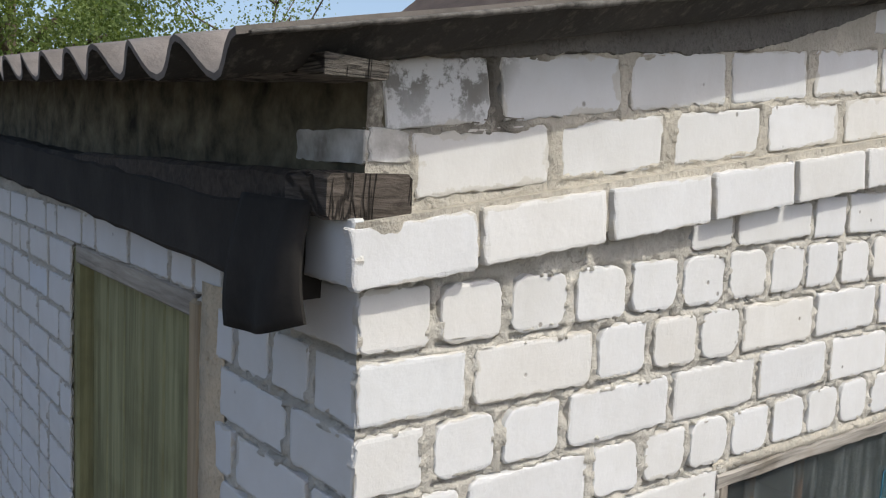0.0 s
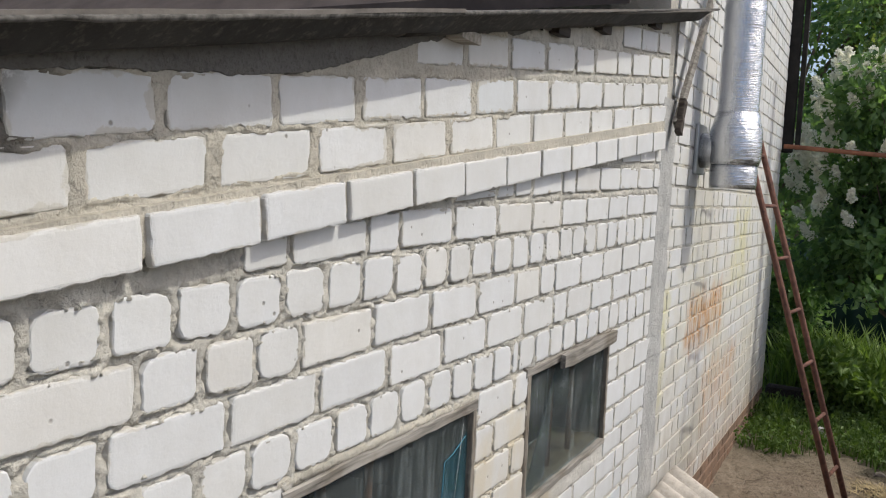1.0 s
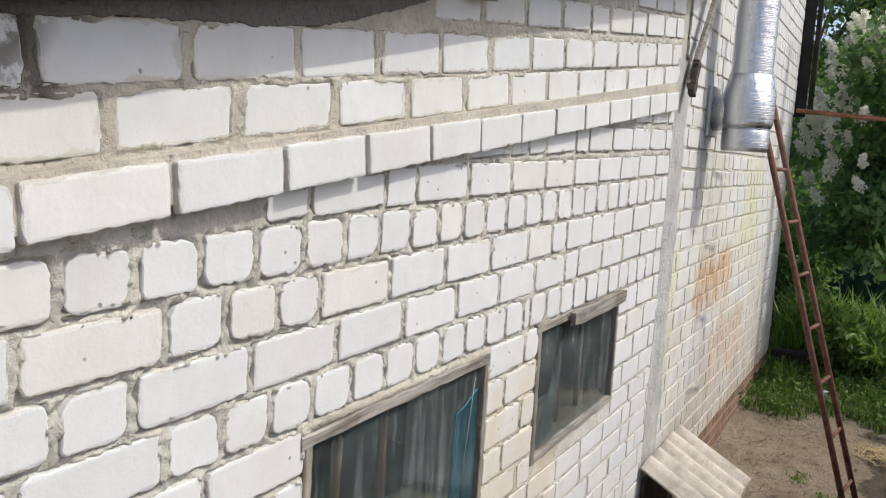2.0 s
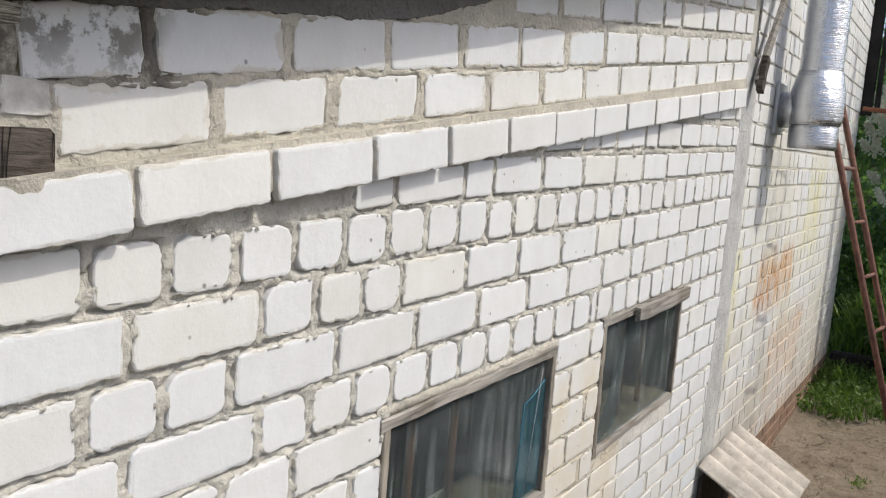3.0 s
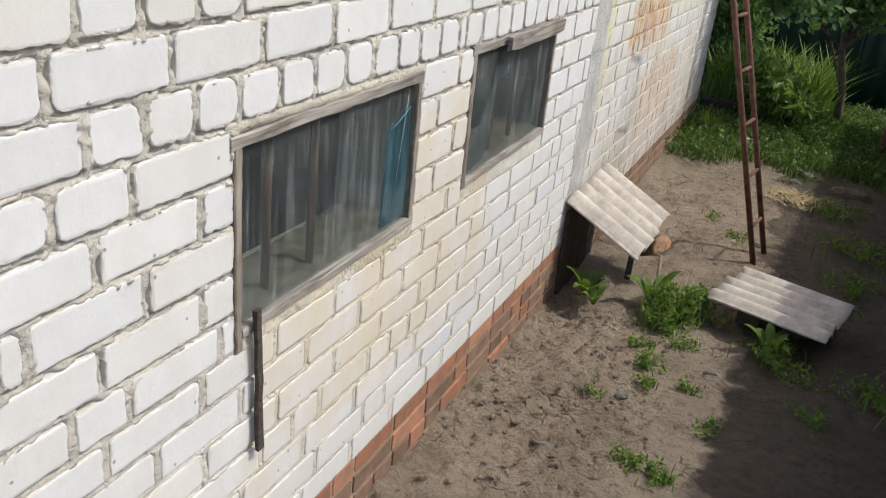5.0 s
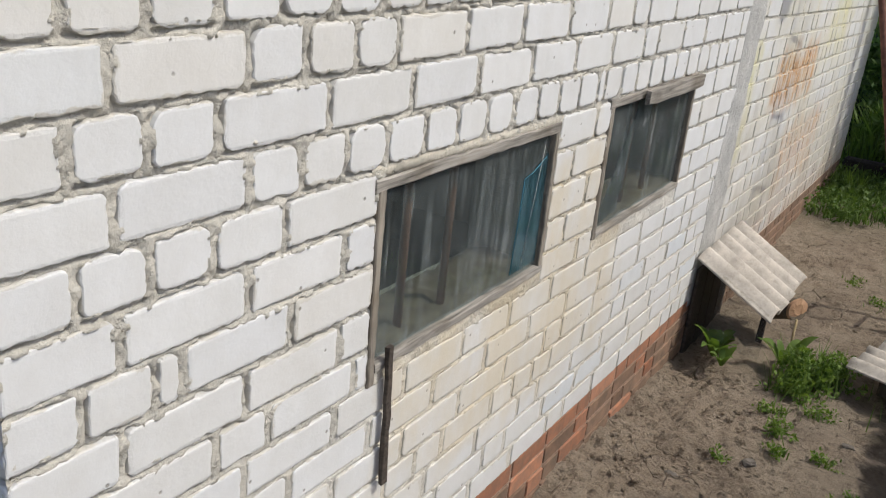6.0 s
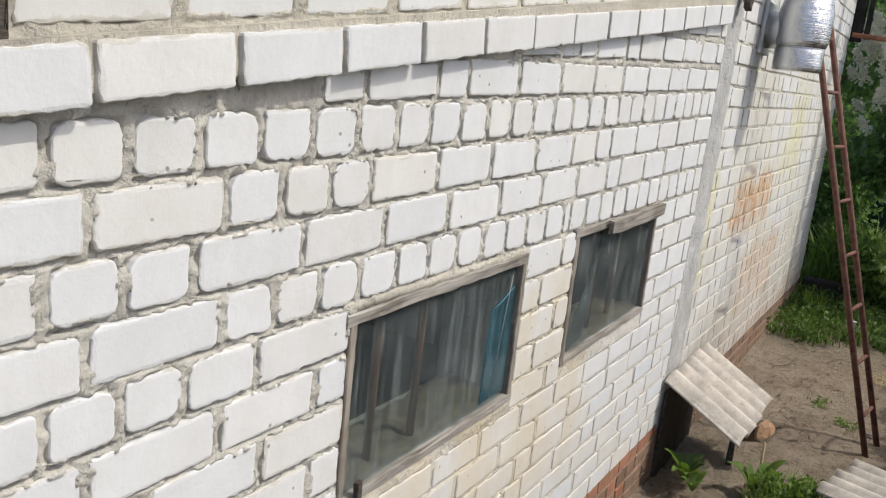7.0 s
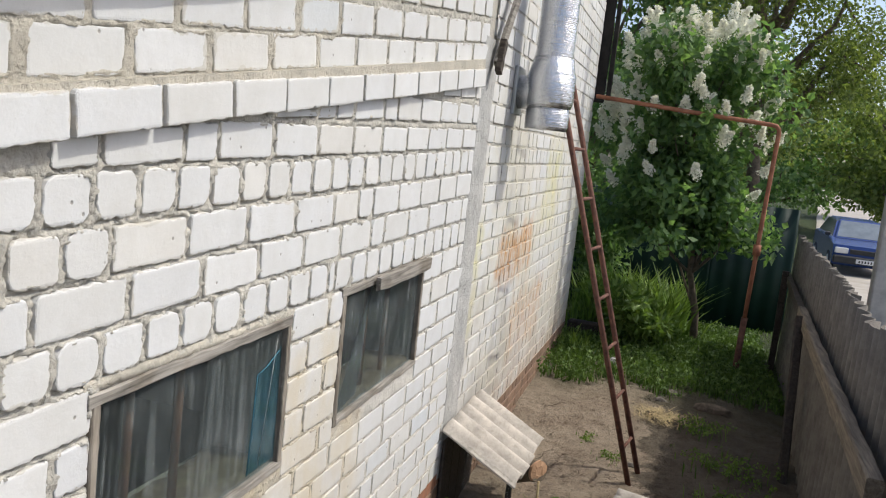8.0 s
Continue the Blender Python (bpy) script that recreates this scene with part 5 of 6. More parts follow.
for i in range(25):
    for j in range(19):
        u, w = i / 24, j / 18
        x, z = 0.14 + 0.25 * u, 0.425 - 0.135 * u - w * (0.34 - 0.10 * u)
        fold = 0.022 * noise.noise((u * 5, w * 2.2, 1)) + 0.012 * noise.noise((u * 13, w * 6, 4)) + 0.006 * abs(noise.noise((u * 25, w * 20, 2)))
        grid[i, j] = bm.verts.new((x + fold * 0.4, 3.475 - 0.02 * w + fold, z))
for i in range(24):
    for j in range(18):
        bm.faces.new((grid[i, j], grid[i + 1, j], grid[i + 1, j + 1], grid[i, j + 1])).smooth = True
tagged(link("plastic_film", bm, make_film()), "crumpled clear plastic film hanging under a slate piece", "plastic film")
# Added dark boards stand in for the shaded hollow under the canopy.
dark_boards = thing("dark_hollow_panel", "dark boards standing in for the shaded hollow under the slate", "cover", (0.012, 3.85, 0))
for i in range(4):
    part("board", box((-0.006, -0.34 + i * 0.17, -0.3), (0.012, -0.34 + i * 0.17 + 0.163, 0.40), bevel=0.004), M_DARKWOOD, dark_boards)
log = thing("log", "short sawn log end on a thin stick", "log", (0.45, 3.93, 0.0))
part("bark", tube([(-0.16, 0.12, 0.10), (-0.05, 0.045, 0.165), (0.0, 0.0, 0.185)], [0.058, 0.060, 0.057], 16), M_BARK, log)
bm = bmesh.new()
rim = []
for k in range(22):
    a = 2 * math.pi * k / 22
    r_ = 0.060 + 0.007 * noise.noise((math.cos(a) * 2, math.sin(a) * 2, 3))
    rim.append(Vector((math.cos(a) * r_ * 0.62, math.cos(a) * r_ * 0.78, math.sin(a) * r_)))
axis = Vector((0.72, -0.62, 0.30)).normalized()
back_ = [bm.verts.new(v - axis * 0.012 + Vector((0.0, 0.0, 0.187))) for v in rim]
edge_ = [bm.verts.new(v * 0.97 + axis * 0.006 + Vector((0.0, 0.0, 0.187))) for v in rim]
face_ = [bm.verts.new(v * 0.5 + axis * (0.011 + 0.004 * noise.noise(v * 60)) + Vector((0.0, 0.0, 0.187))) for v in rim]
for a_, b_ in ((back_, edge_), (edge_, face_)):
    for k in range(22):
        bm.faces.new((a_[k], a_[(k + 1) % 22], b_[(k + 1) % 22], b_[k]))
bm.faces.new(face_)
bmesh.ops.recalc_face_normals(bm, faces=bm.faces)
part("cut_end", bm, M_LOG, log, "rough pale orange sawn face")
part("stick", tube([(0.01, -0.02, -0.15), (0.016, -0.024, 0.0), (0.012, -0.02, 0.14)], [0.008, 0.007, 0.006], 8), M_STRAW, log)

# ---- gas pipe ----
pole = thing("gas_pipe", "red-brown painted gas pipe from ground to house", "pipe", (1.69, 7.9, 0))
arc = [(0.03, 0.0, 2.29), (0.025, 0, 2.325), (0.0, 0, 2.352), (-0.04, 0, 2.36)]
part("riser", tube([(-0.03, 0, -0.3), (-0.0, 0, 1.2)] + arc + [(-0.9, -0.03, 2.415), (-1.66, -0.06, 2.47)], 0.021, 10), M_PIPE_RED, pole)
part("coupling", tube([(-0.0, 0, 1.15), (-0.0, 0, 1.25)], 0.036, 12), M_PIPE_RED, pole)
part("sleeve", tube([(-0.03, 0, -0.3), (-0.014, 0, 0.55)], 0.03, 12), M_RUST, pole)

# ---- slate fence ----
fence = thing("slate_fence", "grey weathered corrugated slate fence with wooden rail", "fence", (0, 0, 0))
F0, F1 = Vector((1.745, 1.2, 0)), Vector((2.15, 8.9, 0))
fd = (F1 - F0).normalized()
span = (F1 - F0).length / 7
for i in range(7):
    a = F0 + fd * span * i
    m = frame_of(fd, (0.02, 0, 1), a + Vector((0.012 * (i % 2), 0, -0.35)))
    bm = corrugated(span + 0.05, 1.67 + 0.015 * math.sin(i * 2.1), 0.15, 0.05, 0.008, 31 + i, 10, 4, 0.03)
    bm.transform(m)
    part("slate_sheet", bm, M_SLATE_FENCE, fence)
def on_fence(y, z, off=-0.06):
    return F0 + (F1 - F0) * ((y - F0.y) / (F1.y - F0.y)) + Vector((off, 0, z))


part("rail", rough_board(on_fence(2.55, 0.895), on_fence(6.4, 0.90), 0.10, 0.055, (0, 0, 1), 50, 0.006, 24), M_RAIL, fence)
part("rail", rough_board(on_fence(6.45, 0.90), on_fence(8.7, 0.92), 0.08, 0.05, (0, 0, 1), 51, 0.006), M_DARKWOOD, fence)
part("post", rough_board(on_fence(5.15, -0.3, -0.10), on_fence(5.95, 0.93, -0.10), 0.06, 0.06, (0, 1, 0), 85), M_SOOTWOOD, fence, "dark leaning timber post")
part("post", rough_board(on_fence(8.3, -0.4, -0.10), on_fence(8.3, 1.0, -0.10), 0.055, 0.06, (0, 1, 0), 88), M_SOOTWOOD, fence)


# ---- plants ----
def leaves(name, mat, centres, n, size, spread, seed, parent=None, droop=0.3, label="", long=1.6):
    """Many small folded leaves scattered round the centres; spread is a radius or one per centre."""
    r = np.random.default_rng(seed)
    c = np.array(centres)
    pick = r.integers(0, len(c), n)
    d = r.normal(size=(n, 3))
    d /= np.linalg.norm(d, axis=1, keepdims=True)
    rad = np.array(spread)[pick] if hasattr(spread, "__len__") else np.full(n, spread)
    pos = c[pick] + d * (rad * r.random(n) ** 0.45)[:, None] * np.array([1, 1, 0.8])
    axis = r.normal(size=(n, 3)) + d * 0.6 - np.array([0, 0, droop])
    axis /= np.linalg.norm(axis, axis=1, keepdims=True)
    side = np.cross(axis, r.normal(size=(n, 3)))
    side /= np.linalg.norm(side, axis=1, keepdims=True) + 1e-9
    up = np.cross(side, axis)
    s = (size * r.uniform(0.6, 1.3, n))[:, None]
    v = np.empty((n, 6, 3))
    v[:, 0] = pos
    v[:, 1] = pos + axis * s * 0.45 * long + side * s * 0.5 + up * s * 0.14
    v[:, 2] = pos + axis * s * long
    v[:, 3] = pos + axis * s * 0.45 * long - side * s * 0.5 + up * s * 0.14
    v[:, 4] = pos + axis * s * 0.5 * long
    v[:, 5] = pos + axis * s * 0.2 * long
    base = np.arange(n)[:, None] * 6
    f1 = base + np.array([0, 1, 2, 4])
    f2 = base + np.array([0, 4, 2, 3])
    faces = np.concatenate([f1, f2]).tolist()
    me = bpy.data.meshes.new(name)
    me.from_pydata(v.reshape(-1, 3).tolist(), [], faces)
    me.materials.append(mat)
    ob = new(name, me)
    if parent:
        ob.parent = parent
    if label:
        ob["label"] = label
    return ob


def blades(name, mat, spots, per, height, spread, seed, width=0.006, parent=None, lean=0.5):
    r = np.random.default_rng(seed)
    sp = np.repeat(np.array(spots, dtype=float), per, axis=0)
    n = len(sp)
    pos = sp + np.concatenate([r.normal(size=(n, 2)) * spread, np.zeros((n, 1))], axis=1)
    h = height * r.uniform(0.45, 1.2, n)
    ang = r.uniform(0, 2 * np.pi, n)
    out = np.stack([np.cos(ang), np.sin(ang), np.zeros(n)], 1)
    side = np.stack([-np.sin(ang), np.cos(ang), np.zeros(n)], 1) * (width * r.uniform(0.6, 1.4, n))[:, None]
    ln = (lean * r.uniform(0.2, 1.0, n) * h)[:, None]
    upv = np.array([0, 0, 1.0])
    v = np.empty((n, 5, 3))
    v[:, 0] = pos - side
    v[:, 1] = pos + side
    mid = pos + upv * (h * 0.6)[:, None] + out * ln * 0.4
    v[:, 2] = mid + side * 0.8
    v[:, 3] = mid - side * 0.8
    v[:, 4] = pos + upv * h[:, None] * 0.95 + out * ln
    b0 = np.arange(n)[:, None] * 5
    me = bpy.data.meshes.new(name)
    me.from_pydata(v.reshape(-1, 3).tolist(), [], (b0 + np.array([0, 1, 2, 3])).tolist() + (b0 + np.array([3, 2, 4])).tolist())
    me.materials.append(mat)
    ob = new(name, me)
    if parent:
        ob.parent = parent
    return ob


def limbs(base, height, spread, count, seed, trunk=0.05, start=0.35):
    """A tapered trunk and crooked limbs; returns the mesh and the tips."""
    r = random.Random(seed)
    base = Vector(base)
    bm = bmesh.new()
    pts = [base + Vector((r.uniform(-1, 1) * 0.03 * height * i / 6, r.uniform(-1, 1) * 0.03 * height * i / 6, height * 0.8 * i / 6)) for i in range(7)]
    pts[0].z -= 0.2
    tube(pts, [trunk * (1 - 0.13 * i) for i in range(7)], 10, bm)
    tips = [pts[-1]]
    for k in range(count):
        i = r.randint(max(1, int(6 * start)), 6)
        p = pts[i].copy()
        a = 2 * math.pi * (k / count) + r.uniform(-0.4, 0.4)
        reach = spread * r.uniform(0.55, 1.0)
        line = [p]
        for s in range(1, 5):
            q = p + Vector((math.cos(a), math.sin(a), 0)) * reach * s / 4 + Vector((r.uniform(-1, 1), r.uniform(-1, 1), 0)) * 0.06 * spread
            q.z += height * 0.26 * s / 4 * r.uniform(0.6, 1.3)
            line.append(q)
            if s > 1:
                tips.append(q)
        tube(line, [trunk * 0.45 * (1 - 0.2 * s) for s in range(5)], 6, bm)
    return bm, tips


def lilac(at, height, seed):
    t = thing("lilac_bush", "lilac bush full of white blossom clusters", "lilac", at)
    bm, tips = limbs((0, 0, 0), height * 0.92, 0.74, 16, seed, 0.045, 0.3)
    lean = Vector((-0.38, 0.0, 0.0))
    for v in bm.verts:
        v.co += lean * max(0.0, min(1.0, (v.co.z - 0.2) / 1.8))
    part("trunk", bm, M_BARK, t)
    r = random.Random(seed)
    clumps = [(p.x + lean.x, p.y, p.z) for p in tips if p.z > 1.25] + [(r.gauss(lean.x, 0.36), r.gauss(0, 0.36), r.uniform(0.36, 1.0) * height) for _ in range(70)]
    leaves("crown", M_LILAC, clumps, 12500, 0.062, 0.27, seed + 1, t, 0.5, long=1.45)
    for k in range(150):
        a = r.uniform(0, 2 * math.pi)
        high = r.random() ** 0.42
        z_ = (0.34 + 0.69 * high) * height
        rad = 0.78 * math.sqrt(max(0.08, 1 - ((z_ / height - 0.66) / 0.42) ** 2)) * r.uniform(0.95, 1.15)
        c = Vector((math.cos(a) * rad + lean.x, math.sin(a) * rad, z_))
        up = Vector((math.cos(a) * 0.7 + r.uniform(-0.4, 0.4), math.sin(a) * 0.7 + r.uniform(-0.4, 0.4), 1.0)).normalized()
        big = r.uniform(0.85, 1.3) * (0.8 + 0.45 * high)
        pts = [tuple(c + up * (0.017 * j * big)) for j in range(8)]
        leaves("blossom", M_FLOWER, pts, 300, 0.022, [(0.056 - 0.0055 * j) * big for j in range(8)], seed * 100 + k, t, 0.0, long=1.1)
    return t


def tree(at, height, spread, seed, n, size, mat, label, trunk=0.14, name="tree", clear=0.0, start=0.3):
    t = thing(name, label, "tree", at)
    bm, tips = limbs((0, 0, 0), height, spread, 18, seed, trunk, start)
    part("trunk", bm, M_BARK, t)
    r = random.Random(seed + 3)
    clumps = [(p.x, p.y, p.z) for p in tips]
    for _ in range(70):
        p = r.choice(tips)
        clumps.append((p.x + r.gauss(0, spread * 0.22), p.y + r.gauss(0, spread * 0.22), p.z + r.gauss(0, height * 0.08)))
    clumps = [c for c in clumps if c[2] > clear]
    leaves("crown", mat, clumps, n, size, spread * 0.22, seed + 9, t, 0.5)
    return t


lilac((1.29, 8.7, 0.0), 3.25, 4)
tree((2.0, 14.5, -0.2), 6.4, 2.5, 7, 38000, 0.044, M_TREE, "broad green walnut tree by the road", 0.16, clear=2.9, start=0.5)
tree((-0.6, 13.5, 0), 6.5, 2.6, 12, 20000, 0.07, M_LILAC, "dark leafy tree behind the garden", 0.15)
tree((1.6, 22, -0.4), 6.0, 2.2, 15, 9000, 0.08, M_TREE, "tall green tree further down the road", 0.2)
tree((9.5, 40, -0.4), 5.0, 3.5, 16, 9000, 0.16, M_TREE, "green roadside tree in the distance", 0.2)
tree((13.0, 58, -0.4), 6.5, 4.5, 17, 9000, 0.2, M_TREE, "green roadside tree in the distance", 0.2)
tree((4.5, 46, -0.4), 6.0, 4.5, 18, 9000, 0.2, M_LILAC, "dark green tree in the distance", 0.2)
tree((-8.3, 1.1, 0), 5.0, 2.0, 23, 115000, 0.029, M_SPRING, "bright green leafy tree behind the shed", 0.12)
tree((-6.8, 3.0, 0), 5.0, 1.6, 26, 9000, 0.02, M_SPRING, "thin twiggy tree in early leaf", 0.03)

# garden plants
def iris_clump(at, height, spread, per, seed):
    t = thing("iris_clump", "clump of upright blade-leaved garden irises", "plant", at)
    blades("blade", M_PEONY, [(0, 0, 0)], per, height, spread, seed, 0.012, t, 0.35)["kind"] = "stuff"
    return t


def bush(at, height, spread, n, size, seed, mat, label, long=2.2):
    t = thing("bush", label, "bush", at)
    r = random.Random(seed)
    bm = bmesh.new()
    tips = []
    for k in range(14):
        a = r.uniform(0, 6.28)
        q = Vector((math.cos(a) * spread * r.uniform(0.3, 0.9), math.sin(a) * spread * r.uniform(0.3, 0.9), height * r.uniform(0.5, 0.95)))
        tube([(q.x * 0.15, q.y * 0.15, -0.05), q * 0.6, q], [0.008, 0.006, 0.003], 5, bm)
        tips += [tuple(q), tuple(q * 0.65)]
    part("stem", bm, M_BUSH, t)
    leaves("foliage", mat, tips, n, size, spread * 0.4, seed, t, 0.2, long=long)
    return t


bush((0.72, 8.05, 0.0), 0.60, 0.36, 2600, 0.042, 3, M_PEONY, "lush green peony bush in the grass", 2.6)
bush((0.36, 9.0, -0.12), 0.62, 0.36, 1700, 0.045, 5, M_PEONY, "leafy green garden plant behind the house", 2.6)
bush((-0.1, 10.0, -0.12), 2.0, 0.7, 4200, 0.04, 8, M_LILAC, "dark feathery shrub behind the house", 2.2)

iris_clump((0.22, 7.4, -0.08), 0.36, 0.09, 60, 81)
iris_clump((0.22, 8.55, -0.1), 0.6, 0.12, 80, 82)
iris_clump((0.42, 8.9, -0.1), 0.7, 0.13, 80, 83)
iris_clump((0.9, 8.6, -0.1), 0.3, 0.12, 50, 84)


def broad_plant(at, size, n, seed, label):
    t = thing("leafy_plant", label, "plant", at)
    r = random.Random(seed)
    for k in range(n):
        a = 2 * math.pi * k / n + r.uniform(-0.3, 0.3)
        ln = size * r.uniform(0.7, 1.15)
        w = ln * 0.135
        bm = bmesh.new()
        prev = None
        for s in range(6):
            f = s / 5
            out = ln * (0.05 + 0.75 * f) * (0.5 + 0.5 * (k % 3) / 2)
            z_ = ln * (1.35 * f - (0.85 - 0.25 * (k % 2)) * f * f) + 0.01
            ww = w * math.sin(math.pi * min(1, 0.12 + 0.88 * f)) + 0.002
            c, sd = Vector((math.cos(a), math.sin(a), 0)), Vector((-math.sin(a), math.cos(a), 0))
            row = [bm.verts.new(c * out + sd * ww + Vector((0, 0, z_ + ww * 0.35))), bm.verts.new(c * out + Vector((0, 0, z_))), bm.verts.new(c * out - sd * ww + Vector((0, 0, z_ + ww * 0.35)))]
            if prev:
                bm.faces.new((prev[0], prev[1], row[1], row[0]))
                bm.faces.new((prev[1], prev[2], row[2], row[1]))
            prev = row
        part("leaf", bm, M_BUSH, t, smooth=True)
    return t


broad_plant((0.19, 3.44, 0.0), 0.19, 12, 2, "broad-leaved green plant beside the slate canopy")
broad_plant((0.25, 3.36, 0.0), 0.11, 8, 5, "broad-leaved green plant beside the slate canopy")
broad_plant((1.1, 3.45, -0.05), 0.17, 9, 6, "green weed under a slate piece")
broad_plant((0.48, 3.66, -0.04), 0.22, 8, 9, "upright green dock weed beside a log")


def tuft(at, height, spread, per, seed, label="small leafy green weed on bare soil"):
    t = thing("weed", label, "weed", at, group="weeds on the soil")
    blades("blade", M_GRASS, [(0, 0, 0)], max(4, per // 5), height * 1.1, spread * 0.8, seed, 0.0034, t, 0.8)["kind"] = "stuff"
    r_ = random.Random(seed)
    heads = []
    for _ in range(max(4, per // 9)):
        x_, y_ = r_.gauss(0, spread * 0.9), r_.gauss(0, spread * 0.9)
        top = height * max(0.25, 1 - (x_ * x_ + y_ * y_) / (6 * spread * spread)) * r_.uniform(0.6, 1.05)
        heads += [(x_ * f, y_ * f, top * f) for f in (0.45, 0.75, 1.0)]
    leaves("foliage", M_BUSH, heads, per * 3, 0.009 + 0.03 * height, 0.024, seed + 1, t, 0.1, long=2.0)["kind"] = "stuff"
    return t


for i, (x, y, h, s, n) in enumerate(((0.60, 3.56, 0.19, 0.075, 420), (0.70, 3.66, 0.17, 0.07, 320), (0.58, 3.44, 0.14, 0.06, 240), (0.70, 2.15, 0.05, 0.04, 60), (0.82, 2.12, 0.06, 0.05, 70), (0.60, 2.95, 0.06, 0.04, 60), (0.66, 2.78, 0.05, 0.03, 40), (0.83, 2.85, 0.05, 0.04, 40), (0.56, 3.15, 0.06, 0.04, 60), (0.95, 2.6, 0.05, 0.04, 40),
                                    (1.15, 3.35, 0.12, 0.1, 160), (1.45, 4.6, 0.09, 0.15, 160), (1.5, 5.2, 0.1, 0.2, 200), (1.35, 5.8, 0.1, 0.15, 150), (1.6, 3.2, 0.12, 0.12, 150), (0.75, 5.0, 0.05, 0.06, 50), (0.55, 5.3, 0.05, 0.06, 40), (1.3, 2.9, 0.06, 0.06, 60), (0.45, 2.6, 0.03, 0.03, 25), (0.72, 3.3, 0.05, 0.04, 60))):
    tuft((x, y, ground_z(x, y) - 0.005), h, s, n, 500 + i)

r = random.Random(8)
spots = []
for _ in range(2600):
    x, y = r.uniform(0.02, 2.0), r.uniform(5.9, 10.5)
    if y > 6.45 + 0.3 * noise.noise((x * 2, 0, 4)) + (0.35 if x > 1.1 else 0):
        spots.append((x, y, ground_z(x, y)))
tagged(blades("grass", M_COVER, spots[::2], 7, 0.10, 0.06, 60, 0.006), "thick green grass and weeds", "grass", kind="stuff")
low = [(x, y, z_ + 0.06) for x, y, z_ in spots[::3]]
tagged(leaves("ground_cover", M_COVER, low, 15000, 0.026, 0.10, 61, long=1.6), "low leafy weeds among the grass", "weeds", kind="stuff")
verge = [(r.uniform(-3, 2), r.uniform(10.5, 20), -0.3) for _ in range(500)] + [(r.uniform(2.1, 2.8), r.uniform(3, 22), -0.22) for _ in range(500)]
tall = [(r.uniform(0.05, 1.05), r.uniform(8.7, 10.3), -0.05) for _ in range(260)]
tagged(blades("tall_grass", M_PEONY, tall, 5, 0.66, 0.10, 63, 0.014, None, 0.9), "tall sunlit grass behind the peony", "grass", kind="stuff")
tagged(blades("grass", M_GRASS, verge, 10, 0.16, 0.12, 62, 0.01), "rough grass verge beyond the fence", "grass", kind="stuff")


def stone(at, size, seed, mat=M_STONE):
    bm = bmesh.new()
    bmesh.ops.create_icosphere(bm, subdivisions=2, radius=1)
    for v in bm.verts:
        v.co *= 1 + noise.noise(v.co * 1.7 + Vector((seed * 3.1, 0, 0))) * 0.45
        v.co = Vector((v.co.x * size[0], v.co.y * size[1], v.co.z * size[2]))
    bm.transform(Matrix.Translation(at))
    return link("stone", bm, mat)


for i, (x, y, s) in enumerate(((0.62, 7.15, 0.05), (1.1, 6.55, 0.05), (0.58, 2.62, 0.025), (0.35, 2.35, 0.02), (1.02, 6.3, 0.045), (1.2, 6.0, 0.03), (0.9, 5.0, 0.025), (0.42, 2.1, 0.022), (0.88, 3.05, 0.02), (1.2, 3.2, 0.02))):
    tagged(stone((x, y, ground_z(x, y)), (s * 1.3, s, s * 0.65), i), "grey fieldstone half sunk in the soil", "stone", "stones")
tagged(blades("straw", M_STRAW, [(1.05, 5.9, ground_z(1.05, 5.9))], 420, 0.028, 0.10, 71, 0.003, None, 6.5), "small heap of dry yellow straw", "straw")
ball = bmesh.new()
bmesh.ops.create_icosphere(ball, subdivisions=2, radius=1)
ball_v = np.array([v.co[:] for v in ball.verts])
ball_f = np.array([[v.index for v in f.verts] for f in ball.faces])
ball.free()


def clods(name, n, xs, ys, size, seed, mat, label):
    """Loose uneven lumps half sunk in the soil."""
    r_ = np.random.default_rng(seed)
    all_v, all_f = [], []
    for k in range(n):
        x, y = r_.uniform(*xs), r_.uniform(*ys)
        s_ = size[0] + (size[1] - size[0]) * r_.random() ** 3
        bumps = 1 + 0.28 * np.sin(ball_v @ r_.normal(size=3) * 3.1 + r_.uniform(0, 6)) + 0.16 * np.sin(ball_v @ r_.normal(size=3) * 6.0 + r_.uniform(0, 6))
        v = ball_v * bumps[:, None] * s_ * r_.uniform(0.7, 1.3, 3) * np.array([1, 1, 0.7])
        all_v.append(v + np.array([x, y, ground_z(x, y) + s_ * 0.1]))
        all_f.append(ball_f + k * len(ball_v))
    me_ = bpy.data.meshes.new(name)
    me_.from_pydata(np.concatenate(all_v).tolist(), [], np.concatenate(all_f).tolist())
    me_.materials.append(mat)
    return tagged(new(name, me_), label, "soil", kind="stuff")


clods("soil_clods", 1500, (0.03, 0.75), (0.9, 3.5), (0.003, 0.013), 3, M_SOIL, "crumbs and clods of dark damp soil")
clods("soil_clods", 900, (0.3, 1.75), (1.0, 6.3), (0.003, 0.012), 4, M_SOIL, "loose crumbs and clods of dry soil")

kerb_block = box((0.02, 8.02, -0.3), (0.40, 8.12, 0.24), bevel=0.02)
tagged(link("timber_block", kerb_block, M_SOOTWOOD), "dark rotten timber block at the house corner", "block")
tagged(stone((1.42, 6.35, ground_z(1.42, 6.35) + 0.01), (0.17, 0.06, 0.05), 31, M_BARK), "brown rounded lump of old wood on the soil", "stump")
tagged(stone((0.60, 7.0, ground_z(0.60, 7.0) + 0.03), (0.07, 0.06, 0.07), 32, M_CONCRETE), "pale weathered stone in the grass", "stone")
